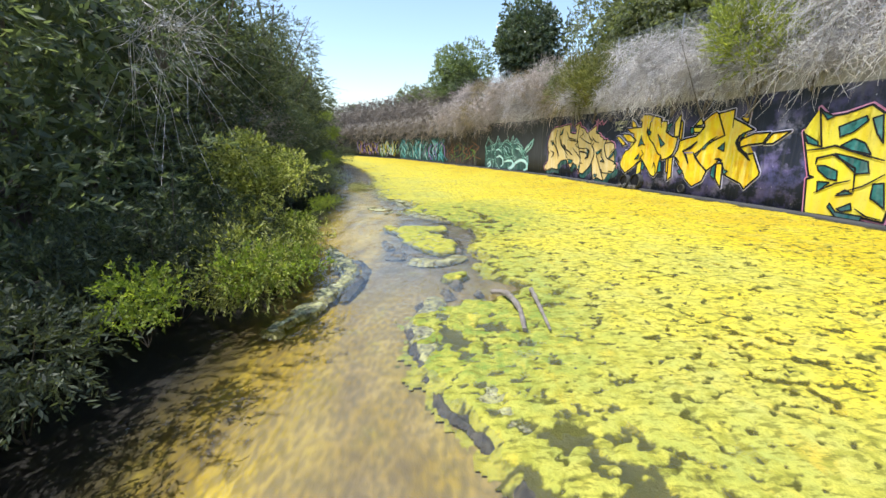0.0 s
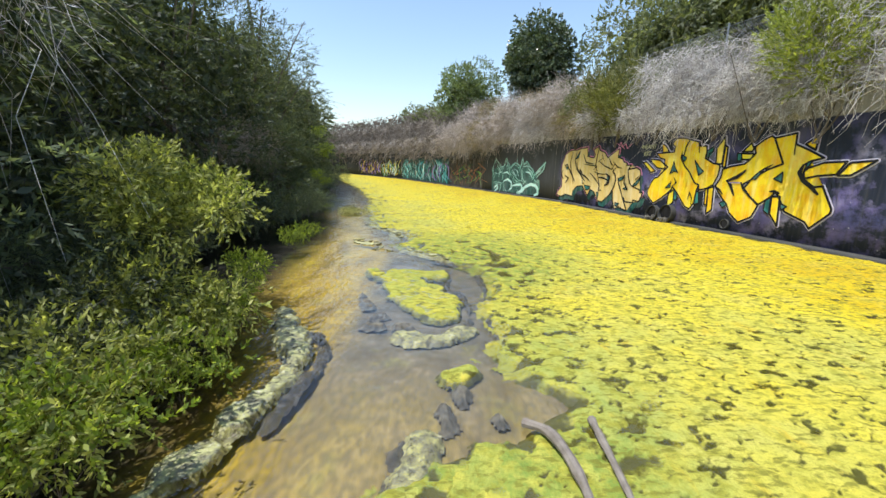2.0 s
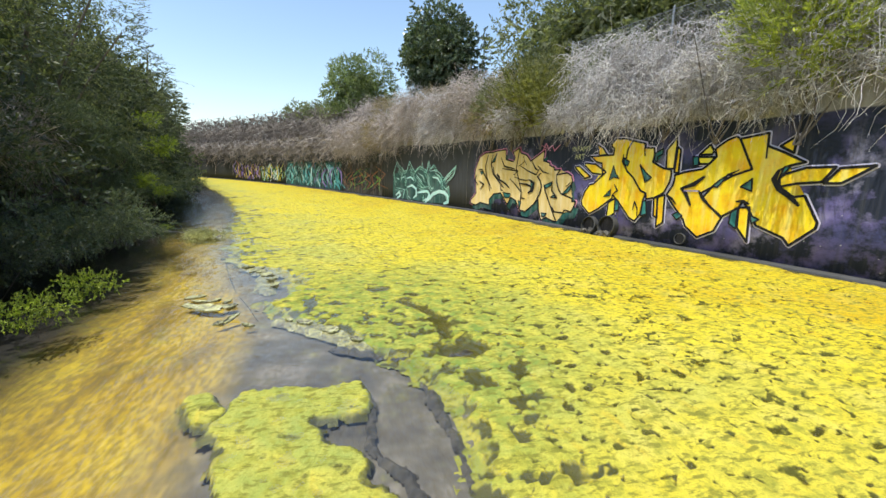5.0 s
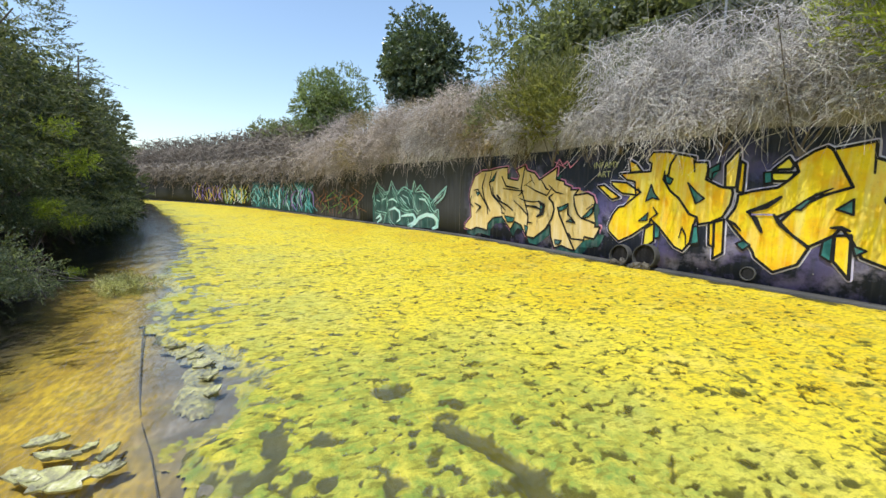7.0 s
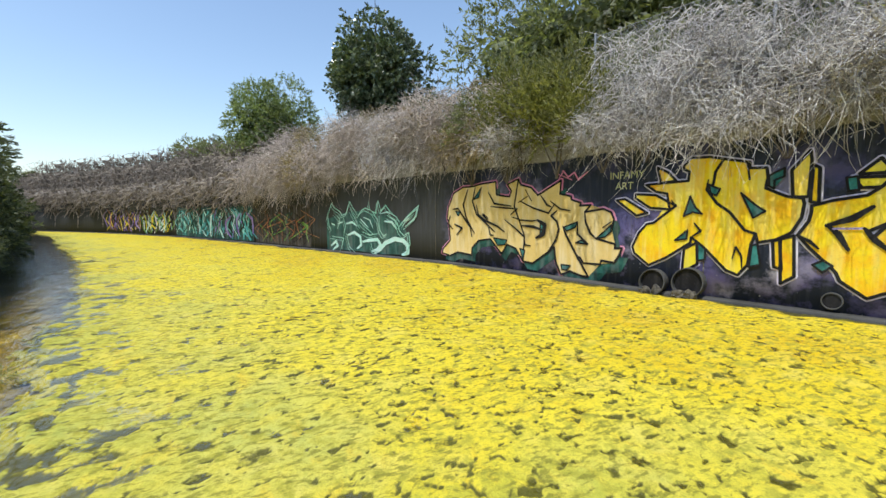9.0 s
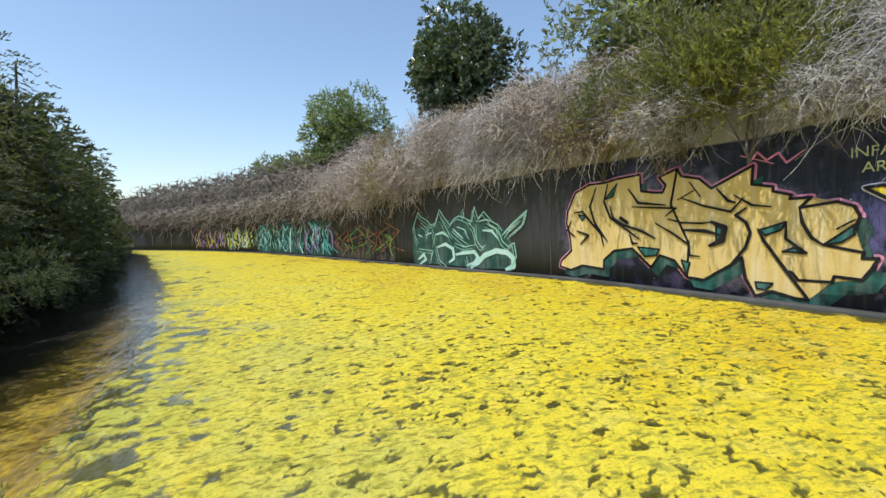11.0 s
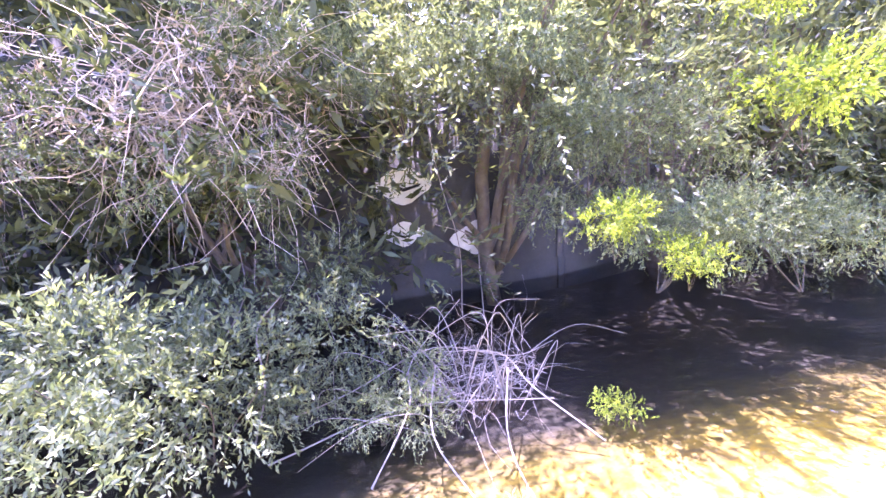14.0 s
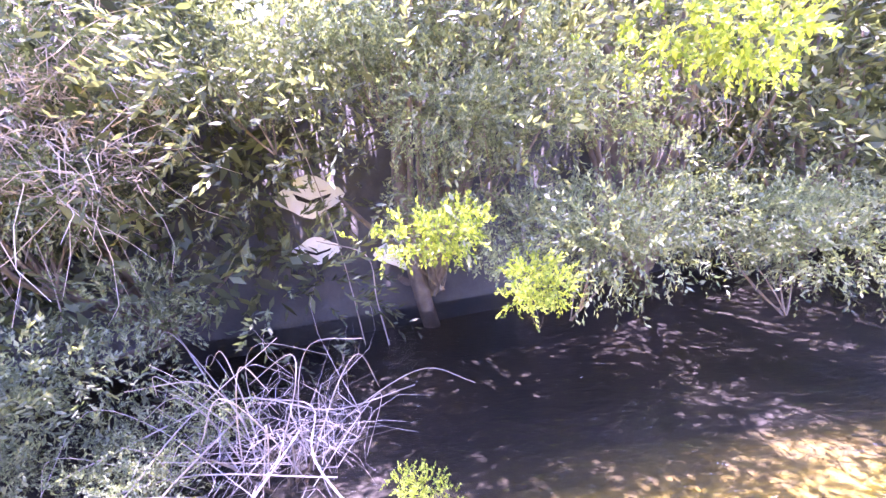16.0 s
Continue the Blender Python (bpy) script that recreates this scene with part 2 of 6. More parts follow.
# ---- helpers of this scene ----
def part(name, data, material, parent, label=""):
    """Links a bmesh or a mesh as ONE mesh object under a thing or a part."""
    if isinstance(data, bmesh.types.BMesh):
        me = bpy.data.meshes.new(name)
        data.to_mesh(me)
        data.free()
    else:
        me = data
    if material and not me.materials:
        me.materials.append(material)
    ob = new(name, me)
    ob.parent = parent
    return tagged(ob, label)


def thing(name, label, category, place=(0, 0, 0), group="", kind=""):
    ob = new(name)
    ob.empty_display_size = 0.2
    ob.location = place
    return tagged(ob, label, category, group, kind)


def mesh_of(name, verts, faces, material=None, smooth=False):
    """A mesh from arrays; faces all of one size."""
    faces = np.asarray(faces, dtype=np.int32)
    me = bpy.data.meshes.new(name)
    me.vertices.add(len(verts))
    me.vertices.foreach_set("co", np.asarray(verts, dtype=np.float32).ravel())
    n, k = faces.shape
    me.loops.add(n * k)
    me.loops.foreach_set("vertex_index", faces.ravel())
    me.polygons.add(n)
    me.polygons.foreach_set("loop_start", np.arange(0, n * k, k, dtype=np.int32))
    me.update(calc_edges=True)
    if smooth:
        me.polygons.foreach_set("use_smooth", np.ones(n, dtype=bool))
    if material:
        me.materials.append(material)
    return me


def unit(v):
    return v / np.maximum(np.linalg.norm(v, axis=-1, keepdims=True), 1e-9)


def lattice(ix, iy, seed):
    h = np.sin(ix * 127.1 + iy * 311.7 + seed * 74.7) * 43758.5453
    return h - np.floor(h)


def soft_noise(x, y, scale, seed=0):
    """Smooth value noise, 0 to 1."""
    a = seed * 2.399 + 0.7
    x, y = (x * math.cos(a) - y * math.sin(a)) / scale, (x * math.sin(a) + y * math.cos(a)) / scale
    ix, iy = np.floor(x), np.floor(y)
    fx, fy = x - ix, y - iy
    fx, fy = fx * fx * (3 - 2 * fx), fy * fy * (3 - 2 * fy)
    a = lattice(ix, iy, seed) * (1 - fx) + lattice(ix + 1, iy, seed) * fx
    c = lattice(ix, iy + 1, seed) * (1 - fx) + lattice(ix + 1, iy + 1, seed) * fx
    return a * (1 - fy) + c * fy


def rough_noise(x, y, scale, seed=0):
    """Four octaves of smooth noise, 0 to 1."""
    return sum(w * soft_noise(x, y, scale * k, seed + i * 7) for i, (k, w) in enumerate(((1.0, 0.45), (0.5, 0.27), (0.25, 0.17), (0.125, 0.11))))


def step(a, b2, v):
    v = np.clip((v - a) / (b2 - a), 0, 1)
    return v * v * (3 - 2 * v)


# the foot of the right-hand wall, which bends to the left
WALL_LINE = np.array([(8.6, -22), (8.5, -14), (8.3, 0), (7.84, 7.0), (7.6, 9), (6.95, 11.6), (6.35, 13.6), (5.83, 16.1), (4.86, 20.0), (3.8, 22.4), (2.8, 25), (1.3, 28.4), (0.1, 31.5), (-4, 40.4), (-9.4, 49), (-14.8, 55.8), (-30, 72), (-52, 92)], float)
_arc = np.r_[0, np.cumsum(np.hypot(*np.diff(WALL_LINE, axis=0).T))]
_arc -= _arc[3]
S0, S1 = -24.0, 95.0
_fine = np.arange(_arc[0], _arc[-1], 0.05)
_raw = np.c_[np.interp(_fine, _arc, WALL_LINE[:, 0]), np.interp(_fine, _arc, WALL_LINE[:, 1])]
_ker = np.hanning(61) / np.hanning(61).sum()
_pad = np.r_[np.repeat(_raw[:1], 30, 0), _raw, np.repeat(_raw[-1:], 30, 0)]
_line = np.c_[np.convolve(_pad[:, 0], _ker, "valid"), np.convolve(_pad[:, 1], _ker, "valid")]


def on_wall(s, n=0.0, z=0.0):
    """The place s metres along the right-hand wall, n metres out from its face into the channel, at height z."""
    s = np.asarray(s, float)
    x, y = np.interp(s, _fine, _line[:, 0]), np.interp(s, _fine, _line[:, 1])
    h = 0.6
    dx = np.interp(s + h, _fine, _line[:, 0]) - np.interp(s - h, _fine, _line[:, 0])
    dy = np.interp(s + h, _fine, _line[:, 1]) - np.interp(s - h, _fine, _line[:, 1])
    ln = np.hypot(dx, dy)
    out = np.stack([x - dy / ln * n, y + dx / ln * n, np.broadcast_to(np.asarray(z, float), x.shape)], -1)
    return out


def sweep(name, profile, s_values, material, uv=False, extra=0.0):
    """A profile of (n, z) pulled along the wall line, closed round."""
    prof = np.array(profile, float)
    k, m = len(prof), len(s_values)
    v = np.concatenate([on_wall(s_values, n + extra, z)[:, None, :] for n, z in prof], 1).reshape(-1, 3)
    f = [(i * k + j, i * k + (j + 1) % k, (i + 1) * k + (j + 1) % k, (i + 1) * k + j) for i in range(m - 1) for j in range(k)]
    me = mesh_of(name, v, f, material)
    if uv:
        lay = me.uv_layers.new(name="UVMap")
        idx = np.zeros(len(me.loops), dtype=np.int32)
        me.loops.foreach_get("vertex_index", idx)
        pts = np.c_[np.repeat(s_values, k), np.tile(prof[:, 1], m)]
        lay.data.foreach_set("uv", pts[idx].astype(np.float32).ravel())
    return me


# ---- foliage ----
def leaf_mesh(rng, base, way, length, count, leaf, width, droop=0.15, spread=0.9, lift=0.0):
    """Sprigs from base along way, each with count kite-shaped leaves. Arrays of quads."""
    n = len(base)
    u = np.tile(np.linspace(0.15, 1.0, count), (n, 1))
    ln = (length * rng.uniform(0.6, 1.3, n))[:, None]
    p = base[:, None, :] + way[:, None, :] * (u * ln)[..., None]
    p[..., 2] -= droop * (u * ln) ** 1.5
    rnd = unit(rng.normal(size=(n, count, 3)))
    d = unit(way[:, None, :] + rnd * spread + np.array((0, 0, lift)))
    side = unit(np.cross(d, unit(rng.normal(size=(n, count, 3)))))
    size = rng.uniform(0.65, 1.3, (n, count, 1))
    tip = p + d * leaf * size
    mid = p + d * leaf * size * 0.45
    a, c = mid + side * width * size * 0.5, mid - side * width * size * 0.5
    v = np.stack([p, a, tip, c], 2).reshape(-1, 3)
    return v, np.arange(len(v)).reshape(-1, 4)


def tube_mesh(rng, base, way, length, radius, droop=0.3, segs=4, wander=0.25, sides=3):
    """Many tapering twigs, each a thin bent tube."""
    n = len(base)
    u = np.linspace(0, 1, segs + 1)
    ln = length * rng.uniform(0.5, 1.3, n)
    bend = unit(rng.normal(size=(n, 3))) * wander
    bend2 = unit(rng.normal(size=(n, 3))) * wander * 0.6
    axis = base[:, None, :] + (way[:, None, :] * u[None, :, None] + bend[:, None, :] * (u ** 2)[None, :, None] + bend2[:, None, :] * np.sin(u * 6.0)[None, :, None] * 0.4) * ln[:, None, None]
    axis[..., 2] -= droop * (u ** 2)[None, :] * ln[:, None]
    t = unit(np.gradient(axis, axis=1))
    a = unit(np.cross(t, np.array((0.31, 0.22, 0.93))))
    c = np.cross(t, a)
    ang = np.arange(sides) * 2 * np.pi / sides
    r = (radius * (1 - 0.75 * u))[None, :, None, None]
    ring = axis[:, :, None, :] + r * (a[:, :, None, :] * np.cos(ang)[:, None] + c[:, :, None, :] * np.sin(ang)[:, None])
    v = ring.reshape(-1, 3)
    k = np.arange(n)[:, None, None] * (segs + 1) * sides + np.arange(segs)[None, :, None] * sides
    j = np.arange(sides)[None, None, :]
    f = np.stack([k + j, k + (j + 1) % sides, k + sides + (j + 1) % sides, k + sides + j], -1).reshape(-1, 4)
    return v, f


def join(*pieces):
    vs, fs, k = [], [], 0
    for v, f in pieces:
        vs.append(v), fs.append(f + k)
        k += len(v)
    return np.concatenate(vs), np.concatenate(fs)


def on_blobs(rng, blobs, n, inner=0.7, low=-1.0):
    """Points near the skin of a cluster of ellipsoids (x, y, z, rx, ry, rz), and the way outwards."""
    bl = np.array(blobs, float)
    w = (bl[:, 3] * bl[:, 4] + bl[:, 3] * bl[:, 5] + bl[:, 4] * bl[:, 5])
    pick = rng.choice(len(bl), n, p=w / w.sum())
    d = unit(rng.normal(size=(n, 3)))
    d[:, 2] = np.where(d[:, 2] < low, -d[:, 2], d[:, 2])
    r = rng.uniform(inner, 1.03, n)[:, None]
    p = bl[pick, :3] + d * bl[pick, 3:] * r
    keep = np.ones(n, bool)
    for i, q in enumerate(bl):
        inside = (((p - q[:3]) / q[3:]) ** 2).sum(1) < 0.5
        keep &= ~(inside & (pick != i))
    return p[keep], unit(d / bl[pick, 3:])[keep]


def lumps(rng, n, spread, size, base=0.0):
    """A random cluster of ellipsoids that makes an uneven crown. spread, size: half extents."""
    out = []
    for i in range(n):
        d = rng.normal(size=3)
        d /= np.linalg.norm(d)
        r = rng.uniform(0.35, 1.0)
        p = d * np.array(spread) * r
        k = rng.uniform(0.7, 1.25)
        out.append((p[0], p[1], base + p[2], size[0] * k, size[1] * k, size[2] * k))
    return out


def limbs(rng, foot, tips, radius, sides=6):
    """Trunks and limbs that bend from foot to each tip, tapering."""
    pieces = []
    for tip in tips:
        tip = np.array(tip, float)
        base = np.array(foot, float) + np.append(rng.normal(size=2) * radius * 0.8, 0)
        v, f = tube_mesh(rng, base[None], unit((tip - base)[None]), float(np.linalg.norm(tip - base)) / 0.9, radius * rng.uniform(0.6, 1.0), -0.05, 7, 0.16, sides)
        pieces.append((v, f))
    return join(*pieces)


def plant(name, label, category, place, turn, parts, group="", scale=1.0):
    """A thing on the ground with its parts: (name, mesh, label)."""
    ob = thing(name, label, category, place, group)
    ob.rotation_euler = (0, 0, radians(turn))
    ob.scale = (scale, scale, scale)
    for pn, me, pl in parts:
        part(pn, me, None, ob, pl)
    return ob


def paint_material(name, a, b, scale=1.7, c3=None):
    """Sprayed paint: soft blots of a second tone, upright runs of a third, thin where the concrete shows."""
    k = Nodes(name)
    where = k.add("NewGeometry").outputs["Position"]
    blot, fine, run = k.noise(scale, 3.0, where), k.noise(26.0, 4.0, where), k.noise(2.4, 3.0, where, stretch=(3.0, 3.0, 0.3))
    c = k.mix(k.ramp(blot, (0.42, 0.0), (0.72, 1.0)), a, b)
    c = k.mix(k.ramp(run, (0.46, 0.0), (0.66, 0.75 if c3 else 0.35)), c, c3 or tuple(min(1.0, v * 0.6 + 0.2) for v in a))
    c = k.mix(k.ramp(fine, (0.55, 0.0), (0.8, 0.25)), c, (0.10, 0.10, 0.10))
    return k.end(k.surface(c, 0.75, k.bump(fine, 0.2), **{"Specular IOR Level": 0.2}))


YELLOW = paint_material("yellow_paint", (0.88, 0.66, 0.018), (0.84, 0.40, 0.010), 3.1, (0.86, 0.74, 0.20))
GLOW = paint_material("pale_violet_paint", (0.56, 0.52, 0.70), (0.80, 0.79, 0.86), 2.6)
LEMON = paint_material("lemon_paint", (0.82, 0.70, 0.04), (0.80, 0.58, 0.03))
BEIGE = paint_material("sand_paint", (0.68, 0.50, 0.17), (0.74, 0.58, 0.26), 1.7, (0.76, 0.64, 0.38))
TEAL_HOLE = paint_material("dark_teal_paint", (0.015, 0.10, 0.10), (0.06, 0.30, 0.28), 5.0)
TEAL_DARK = paint_material("deep_green_paint", (0.012, 0.05, 0.045), (0.03, 0.14, 0.12), 4.0)
DARK = paint_material("black_paint", (0.010, 0.010, 0.012), (0.02, 0.02, 0.022), 1.7, (0.028, 0.028, 0.030))
CYAN = paint_material("pale_turquoise_paint", (0.42, 0.72, 0.68), (0.62, 0.80, 0.78), 3.0)
MINT = paint_material("mint_paint", (0.25, 0.56, 0.46), (0.45, 0.68, 0.60), 3.0)
PINK = paint_material("pink_paint", (0.62, 0.20, 0.36), (0.70, 0.36, 0.50))
HALO = paint_material("lavender_paint", (0.30, 0.24, 0.46), (0.56, 0.52, 0.70), 2.0)
WHITE = paint_material("white_paint", (0.72, 0.72, 0.70), (0.60, 0.60, 0.60))
AQUA = paint_material("aqua_paint", (0.06, 0.36, 0.38), (0.20, 0.58, 0.56), 1.5)
ORANGE = paint_material("orange_paint", (0.34, 0.12, 0.05), (0.30, 0.20, 0.09), 1.5)
DIM_GREEN = paint_material("dim_green_paint", (0.022, 0.065, 0.058), (0.045, 0.15, 0.13), 3.0)
BROWN_BLACK = paint_material("brown_black_paint", (0.035, 0.030, 0.026), (0.07, 0.055, 0.04), 2.0)
GREEN = paint_material("green_paint", (0.10, 0.30, 0.05), (0.34, 0.46, 0.08), 1.5)
PURPLE = paint_material("purple_paint", (0.22, 0.14, 0.48), (0.40, 0.32, 0.60), 1.5)


# ---- ground, walls and banks ----
bm = bmesh.new()
bmesh.ops.create_grid(bm, x_segments=2, y_segments=2, size=2500)
tagged(part("ground", bm, SOIL, None), "dry brown earth reaching to the horizon", "ground", kind="structure").location.z = -0.6

along = np.arange(S0, S1, 0.25)
WALL_TOP = 3.35
wall_right = tagged(part("wall_right", sweep("wall_right", [(0, -0.5), (0, 0.9), (0, 1.8), (0, 2.6), (0, WALL_TOP - 0.02), (-0.02, WALL_TOP), (-0.33, WALL_TOP), (-0.35, WALL_TOP - 0.02), (-0.35, -0.5)], along, WALL, True), WALL, None), "tall concrete channel wall painted dark with sprayed violet clouds", "wall", kind="structure")
tagged(part("footing", sweep("footing", [(0.0, -0.5), (0.10, -0.5), (0.13, 0.02), (0.11, 0.05), (0.003, 0.06)], along, CONCRETE_DARK), CONCRETE_DARK, None), "rough concrete footing at the foot of the wall", "footing", kind="structure")
for s in (-6.5, 0.1, 6.72, 13.75, 20.3, 27.0, 33.7, 40.4):
    bm = bmesh.new()
    q = [bm.verts.new(on_wall(s + ds, n, z)) for ds, n, z in ((-0.009, 0.0025, 0.06), (0.009, 0.0025, 0.06), (0.009, 0.0025, 3.32), (-0.009, 0.0025, 3.32))]
    bm.faces.new(q)
    part("joint", bm, MUD, wall_right, "dark open joint between wall sections")
LEFT = 12.1


def set_back(s):
    """How much wider the channel is on its left before the bend."""
    return 2.6 * step(8.0, 1.0, np.asarray(s, float))


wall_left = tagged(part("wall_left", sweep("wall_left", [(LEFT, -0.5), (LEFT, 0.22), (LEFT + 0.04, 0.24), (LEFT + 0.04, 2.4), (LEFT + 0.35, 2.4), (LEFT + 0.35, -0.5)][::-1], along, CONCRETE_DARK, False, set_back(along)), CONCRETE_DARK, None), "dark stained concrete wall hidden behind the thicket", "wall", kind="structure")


def bank(name, offsets, seed, label):
    """A sheet of earth behind a wall: rows of (n, z)."""
    s = np.arange(S0, S1, 1.0)
    rows = []
    for n, z in offsets:
        q = on_wall(s, n + (set_back(s) if n > 0 else 0.0), z)
        q[:, 2] += (soft_noise(q[:, 0], q[:, 1], 3.0, seed) - 0.5) * min(0.6, 0.12 * abs(abs(n) - (0.3 if n < 0 else LEFT + 0.3)))
        rows.append(q)
    k = len(rows)
    v = np.stack(rows, 1).reshape(-1, 3)
    f = [(i * k + j, i * k + j + 1, (i + 1) * k + j + 1, (i + 1) * k + j) for i in range(len(s) - 1) for j in range(k - 1)]
    return tagged(part(name, mesh_of(name, v, f, SHADE_SOIL, True), SHADE_SOIL, None), label, "bank", kind="structure")


bank("bank_right", [(-0.34, 3.15), (-1.0, 3.25), (-2.0, 3.7), (-3.5, 4.3), (-5.5, 4.9), (-9, 5.2), (-16, 5.2), (-30, 5.0), (-60, 5.0)], 3, "dry earth bank overgrown with scrub above the wall")
bank("bank_left", [(LEFT + 0.34, 2.3), (LEFT + 1.5, 2.5), (LEFT + 4, 3.0), (LEFT + 8, 3.2), (LEFT + 25, 3.2)], 5, "shaded earth bank behind the thicket")

# ---- stream and algae ----
EDGE_Y = np.array([-12, 0, 1.5, 1.8, 2.15, 2.6, 3.4, 3.7, 3.95, 4.18, 4.33, 4.45, 4.58, 4.8, 5.03, 5.4, 5.85, 6.6, 7.2, 7.7, 7.9, 8.3, 8.75, 9.06, 9.3, 9.62, 10.06, 10.6, 11.08, 11.5, 12.3, 13.9, 14.4, 14.8, 16.8, 17.65, 20, 25.5, 33, 45, 62])
EDGE_X = np.array([1.6, 0.9, 0.53, 0.33, 0.05, -0.1, -0.22, 0.1, 0.58, 0.69, 0.93, 0.86, 0.58, 0.6, 0.45, 0.66, 0.57, 0.62, 0.68, 0.64, 0.45, 0.1, -0.15, -0.52, -0.68, -0.79, -0.61, -0.61, -0.86, -1.37, -1.83, -2.0, -2.3, -2.36, -2.8, -2.8, -3.35, -4.9, -7.6, -11.6, -20])

def mat_edge(y):
    """x of the algae's edge along the stream."""
    return np.interp(y, EDGE_Y, EDGE_X)


def pits(x, y, cell, seed, share):
    """Scattered small hollows, 0 to 1."""
    out = np.zeros_like(x)
    cx, cy = np.floor(x / cell), np.floor(y / cell)
    for i in (-1, 0, 1):
        for j in (-1, 0, 1):
            gx, gy = cx + i, cy + j
            px = (gx + lattice(gx, gy, seed)) * cell
            py = (gy + lattice(gx, gy, seed + 1)) * cell
            r = cell * (0.155 + 0.10 * lattice(gx, gy, seed + 2) ** 2)
            on = lattice(gx, gy, seed + 3) < share
            a = lattice(gx, gy, seed + 4) * 1.2 - 0.4
            dx, dy = x - px, y - py
            u, w = dx * np.cos(a) + dy * np.sin(a), -dx * np.sin(a) + dy * np.cos(a)
            d = np.sqrt((u / (r * 1.7)) ** 2 + (w / r) ** 2)
            out = np.maximum(out, np.where(on, np.clip(1.35 - d, 0, 1), 0))
    return out


def algae_sheet(name, x0, x1, y0, y1, cell, label):
    """A thick floating mat: lumpy, pitted, ragged along the stream, sunk below the water at its rim."""
    xs, ys = np.arange(x0, x1 + cell, cell), np.arange(y0, y1 + cell, cell)
    X, Y = np.meshgrid(xs, ys)
    wob = (soft_noise(X, Y, 0.4, 1) - 0.5) * 0.22 + (rough_noise(X, Y, 0.16, 2) - 0.5) * 0.30
    d = X - mat_edge(Y) + wob
    wall_x = np.interp(Y, _line[:, 1], _line[:, 0])
    to_wall = wall_x - X
    jx = X + (rough_noise(X, Y, 0.11, 8) - 0.5) * 0.22
    jy = Y + (rough_noise(X, Y, 0.11, 9) - 0.5) * 0.22
    dense = soft_noise(X, Y, 2.2, 11)
    pit = pits(jx, jy, 0.115, 21, 0.66) * step(-0.2, 0.45, dense)
    pit = np.maximum(pit, pits(jx, jy, 0.21, 31, 0.40))
    pit = np.maximum(pit, 0.9 * step(0.62, 0.74, rough_noise(X, Y * 1.7, 0.16, 35)) * step(0.3, 0.7, soft_noise(X, Y, 1.3, 36)))
    # open pools in the mat, and the green threads round them
    pool = np.zeros_like(X)
    for px, py, rx, ry, turn in ((0.72, 9.15, 0.07, 0.36, 0.5), (0.85, 8.6, 0.07, 0.26, -0.1), (0.48, 4.3, 0.3, 0.3, 0.0), (0.35, 9.9, 0.12, 0.10, 0.3), (0.92, 8.0, 0.2, 0.12, 0.4)):
        u, w = (X - px) * math.cos(turn) + (Y - py) * math.sin(turn), -(X - px) * math.sin(turn) + (Y - py) * math.cos(turn)
        pool = np.maximum(pool, step(1.5, 0.7, np.hypot(u / rx, w / ry) + (rough_noise(X, Y, 0.2, 51) - 0.5) * 1.2))
    rim = step(1.3, 0.1, d + (soft_noise(X, Y, 0.9, 17) - 0.5) * 1.4)
    ragged = rim * step(0.53, 0.62, rough_noise(X, Y, 0.15, 14) + 0.05 * step(11.5, 13.0, Y) * step(19, 17, Y)) * 0.9
    green = np.clip(0.4 * rim + step(2.4, 0.6, np.hypot(X - 0.5, (Y - 9.0) * 0.8)) + step(1.3, 0.4, np.hypot(X - 0.5, Y - 3.2)) * 0.8, 0, 1) * step(20, 15, Y)
    foot = step(0.5, 0.1, to_wall + (soft_noise(X, Y, 0.3, 15) - 0.5) * 0.4) * 0.9
    wet = np.clip(np.maximum(np.maximum(pit, ragged), np.maximum(foot, pool)), 0, 1)
    h = 0.014 * step(-0.05, 0.06, d) - 0.05 * step(0.02, -0.10, d)
    h = h + 0.016 * (soft_noise(X, Y, 0.35, 4) - 0.5) + 0.026 * (rough_noise(X, Y * 1.3, 0.13, 5) - 0.5)
    h = h - 0.018 * wet - 0.010 * ragged - 0.035 * pool
    gold = 0.22 + 0.115 * np.clip(d, 0, 6.0) + 0.3 * (soft_noise(X, Y, 1.4, 12) - 0.5) - 0.10 * step(9, 2, Y)
    v = np.stack([X, Y, h], -1).reshape(-1, 3)
    ny, nx = X.shape
    i = np.arange(ny - 1)[:, None] * nx + np.arange(nx - 1)[None, :]
    f = np.stack([i, i + 1, i + nx + 1, i + nx], -1).reshape(-1, 4)
    ok = ((d > -0.2) & (to_wall > -0.05)).reshape(-1)
    f = f[ok[f].all(1)]
    used = np.unique(f)
    new_i = np.full(len(v), -1)
    new_i[used] = np.arange(len(used))
    me = mesh_of(name, v[used], new_i[f], ALGAE, True)
    for key, val in (("wet", wet), ("gold", gold), ("green", green)):
        me.attributes.new(key, "FLOAT", "POINT").data.foreach_set("value", val.reshape(-1)[used].astype(np.float32))
    return tagged(part(name, me, ALGAE, None), label, "algae", kind="stuff")


algae_sheet("algae_mat", -4.2, 8.4, 0.4, 16.0, 0.029, "thick yellow-green algae mat covering the shallow channel")
algae_sheet("algae_mat", -5.4, 6.4, 16.0, 24.0, 0.06, "golden algae mat by the bend of the channel")
algae_sheet("algae_mat", -21.0, 4.0, 24.0, 62.0, 0.16, "golden algae mat stretching round the bend of the channel")
algae_sheet("algae_mat", 0.0, 8.7, -14.0, 0.4, 0.25, "yellow algae mat on the channel floor")

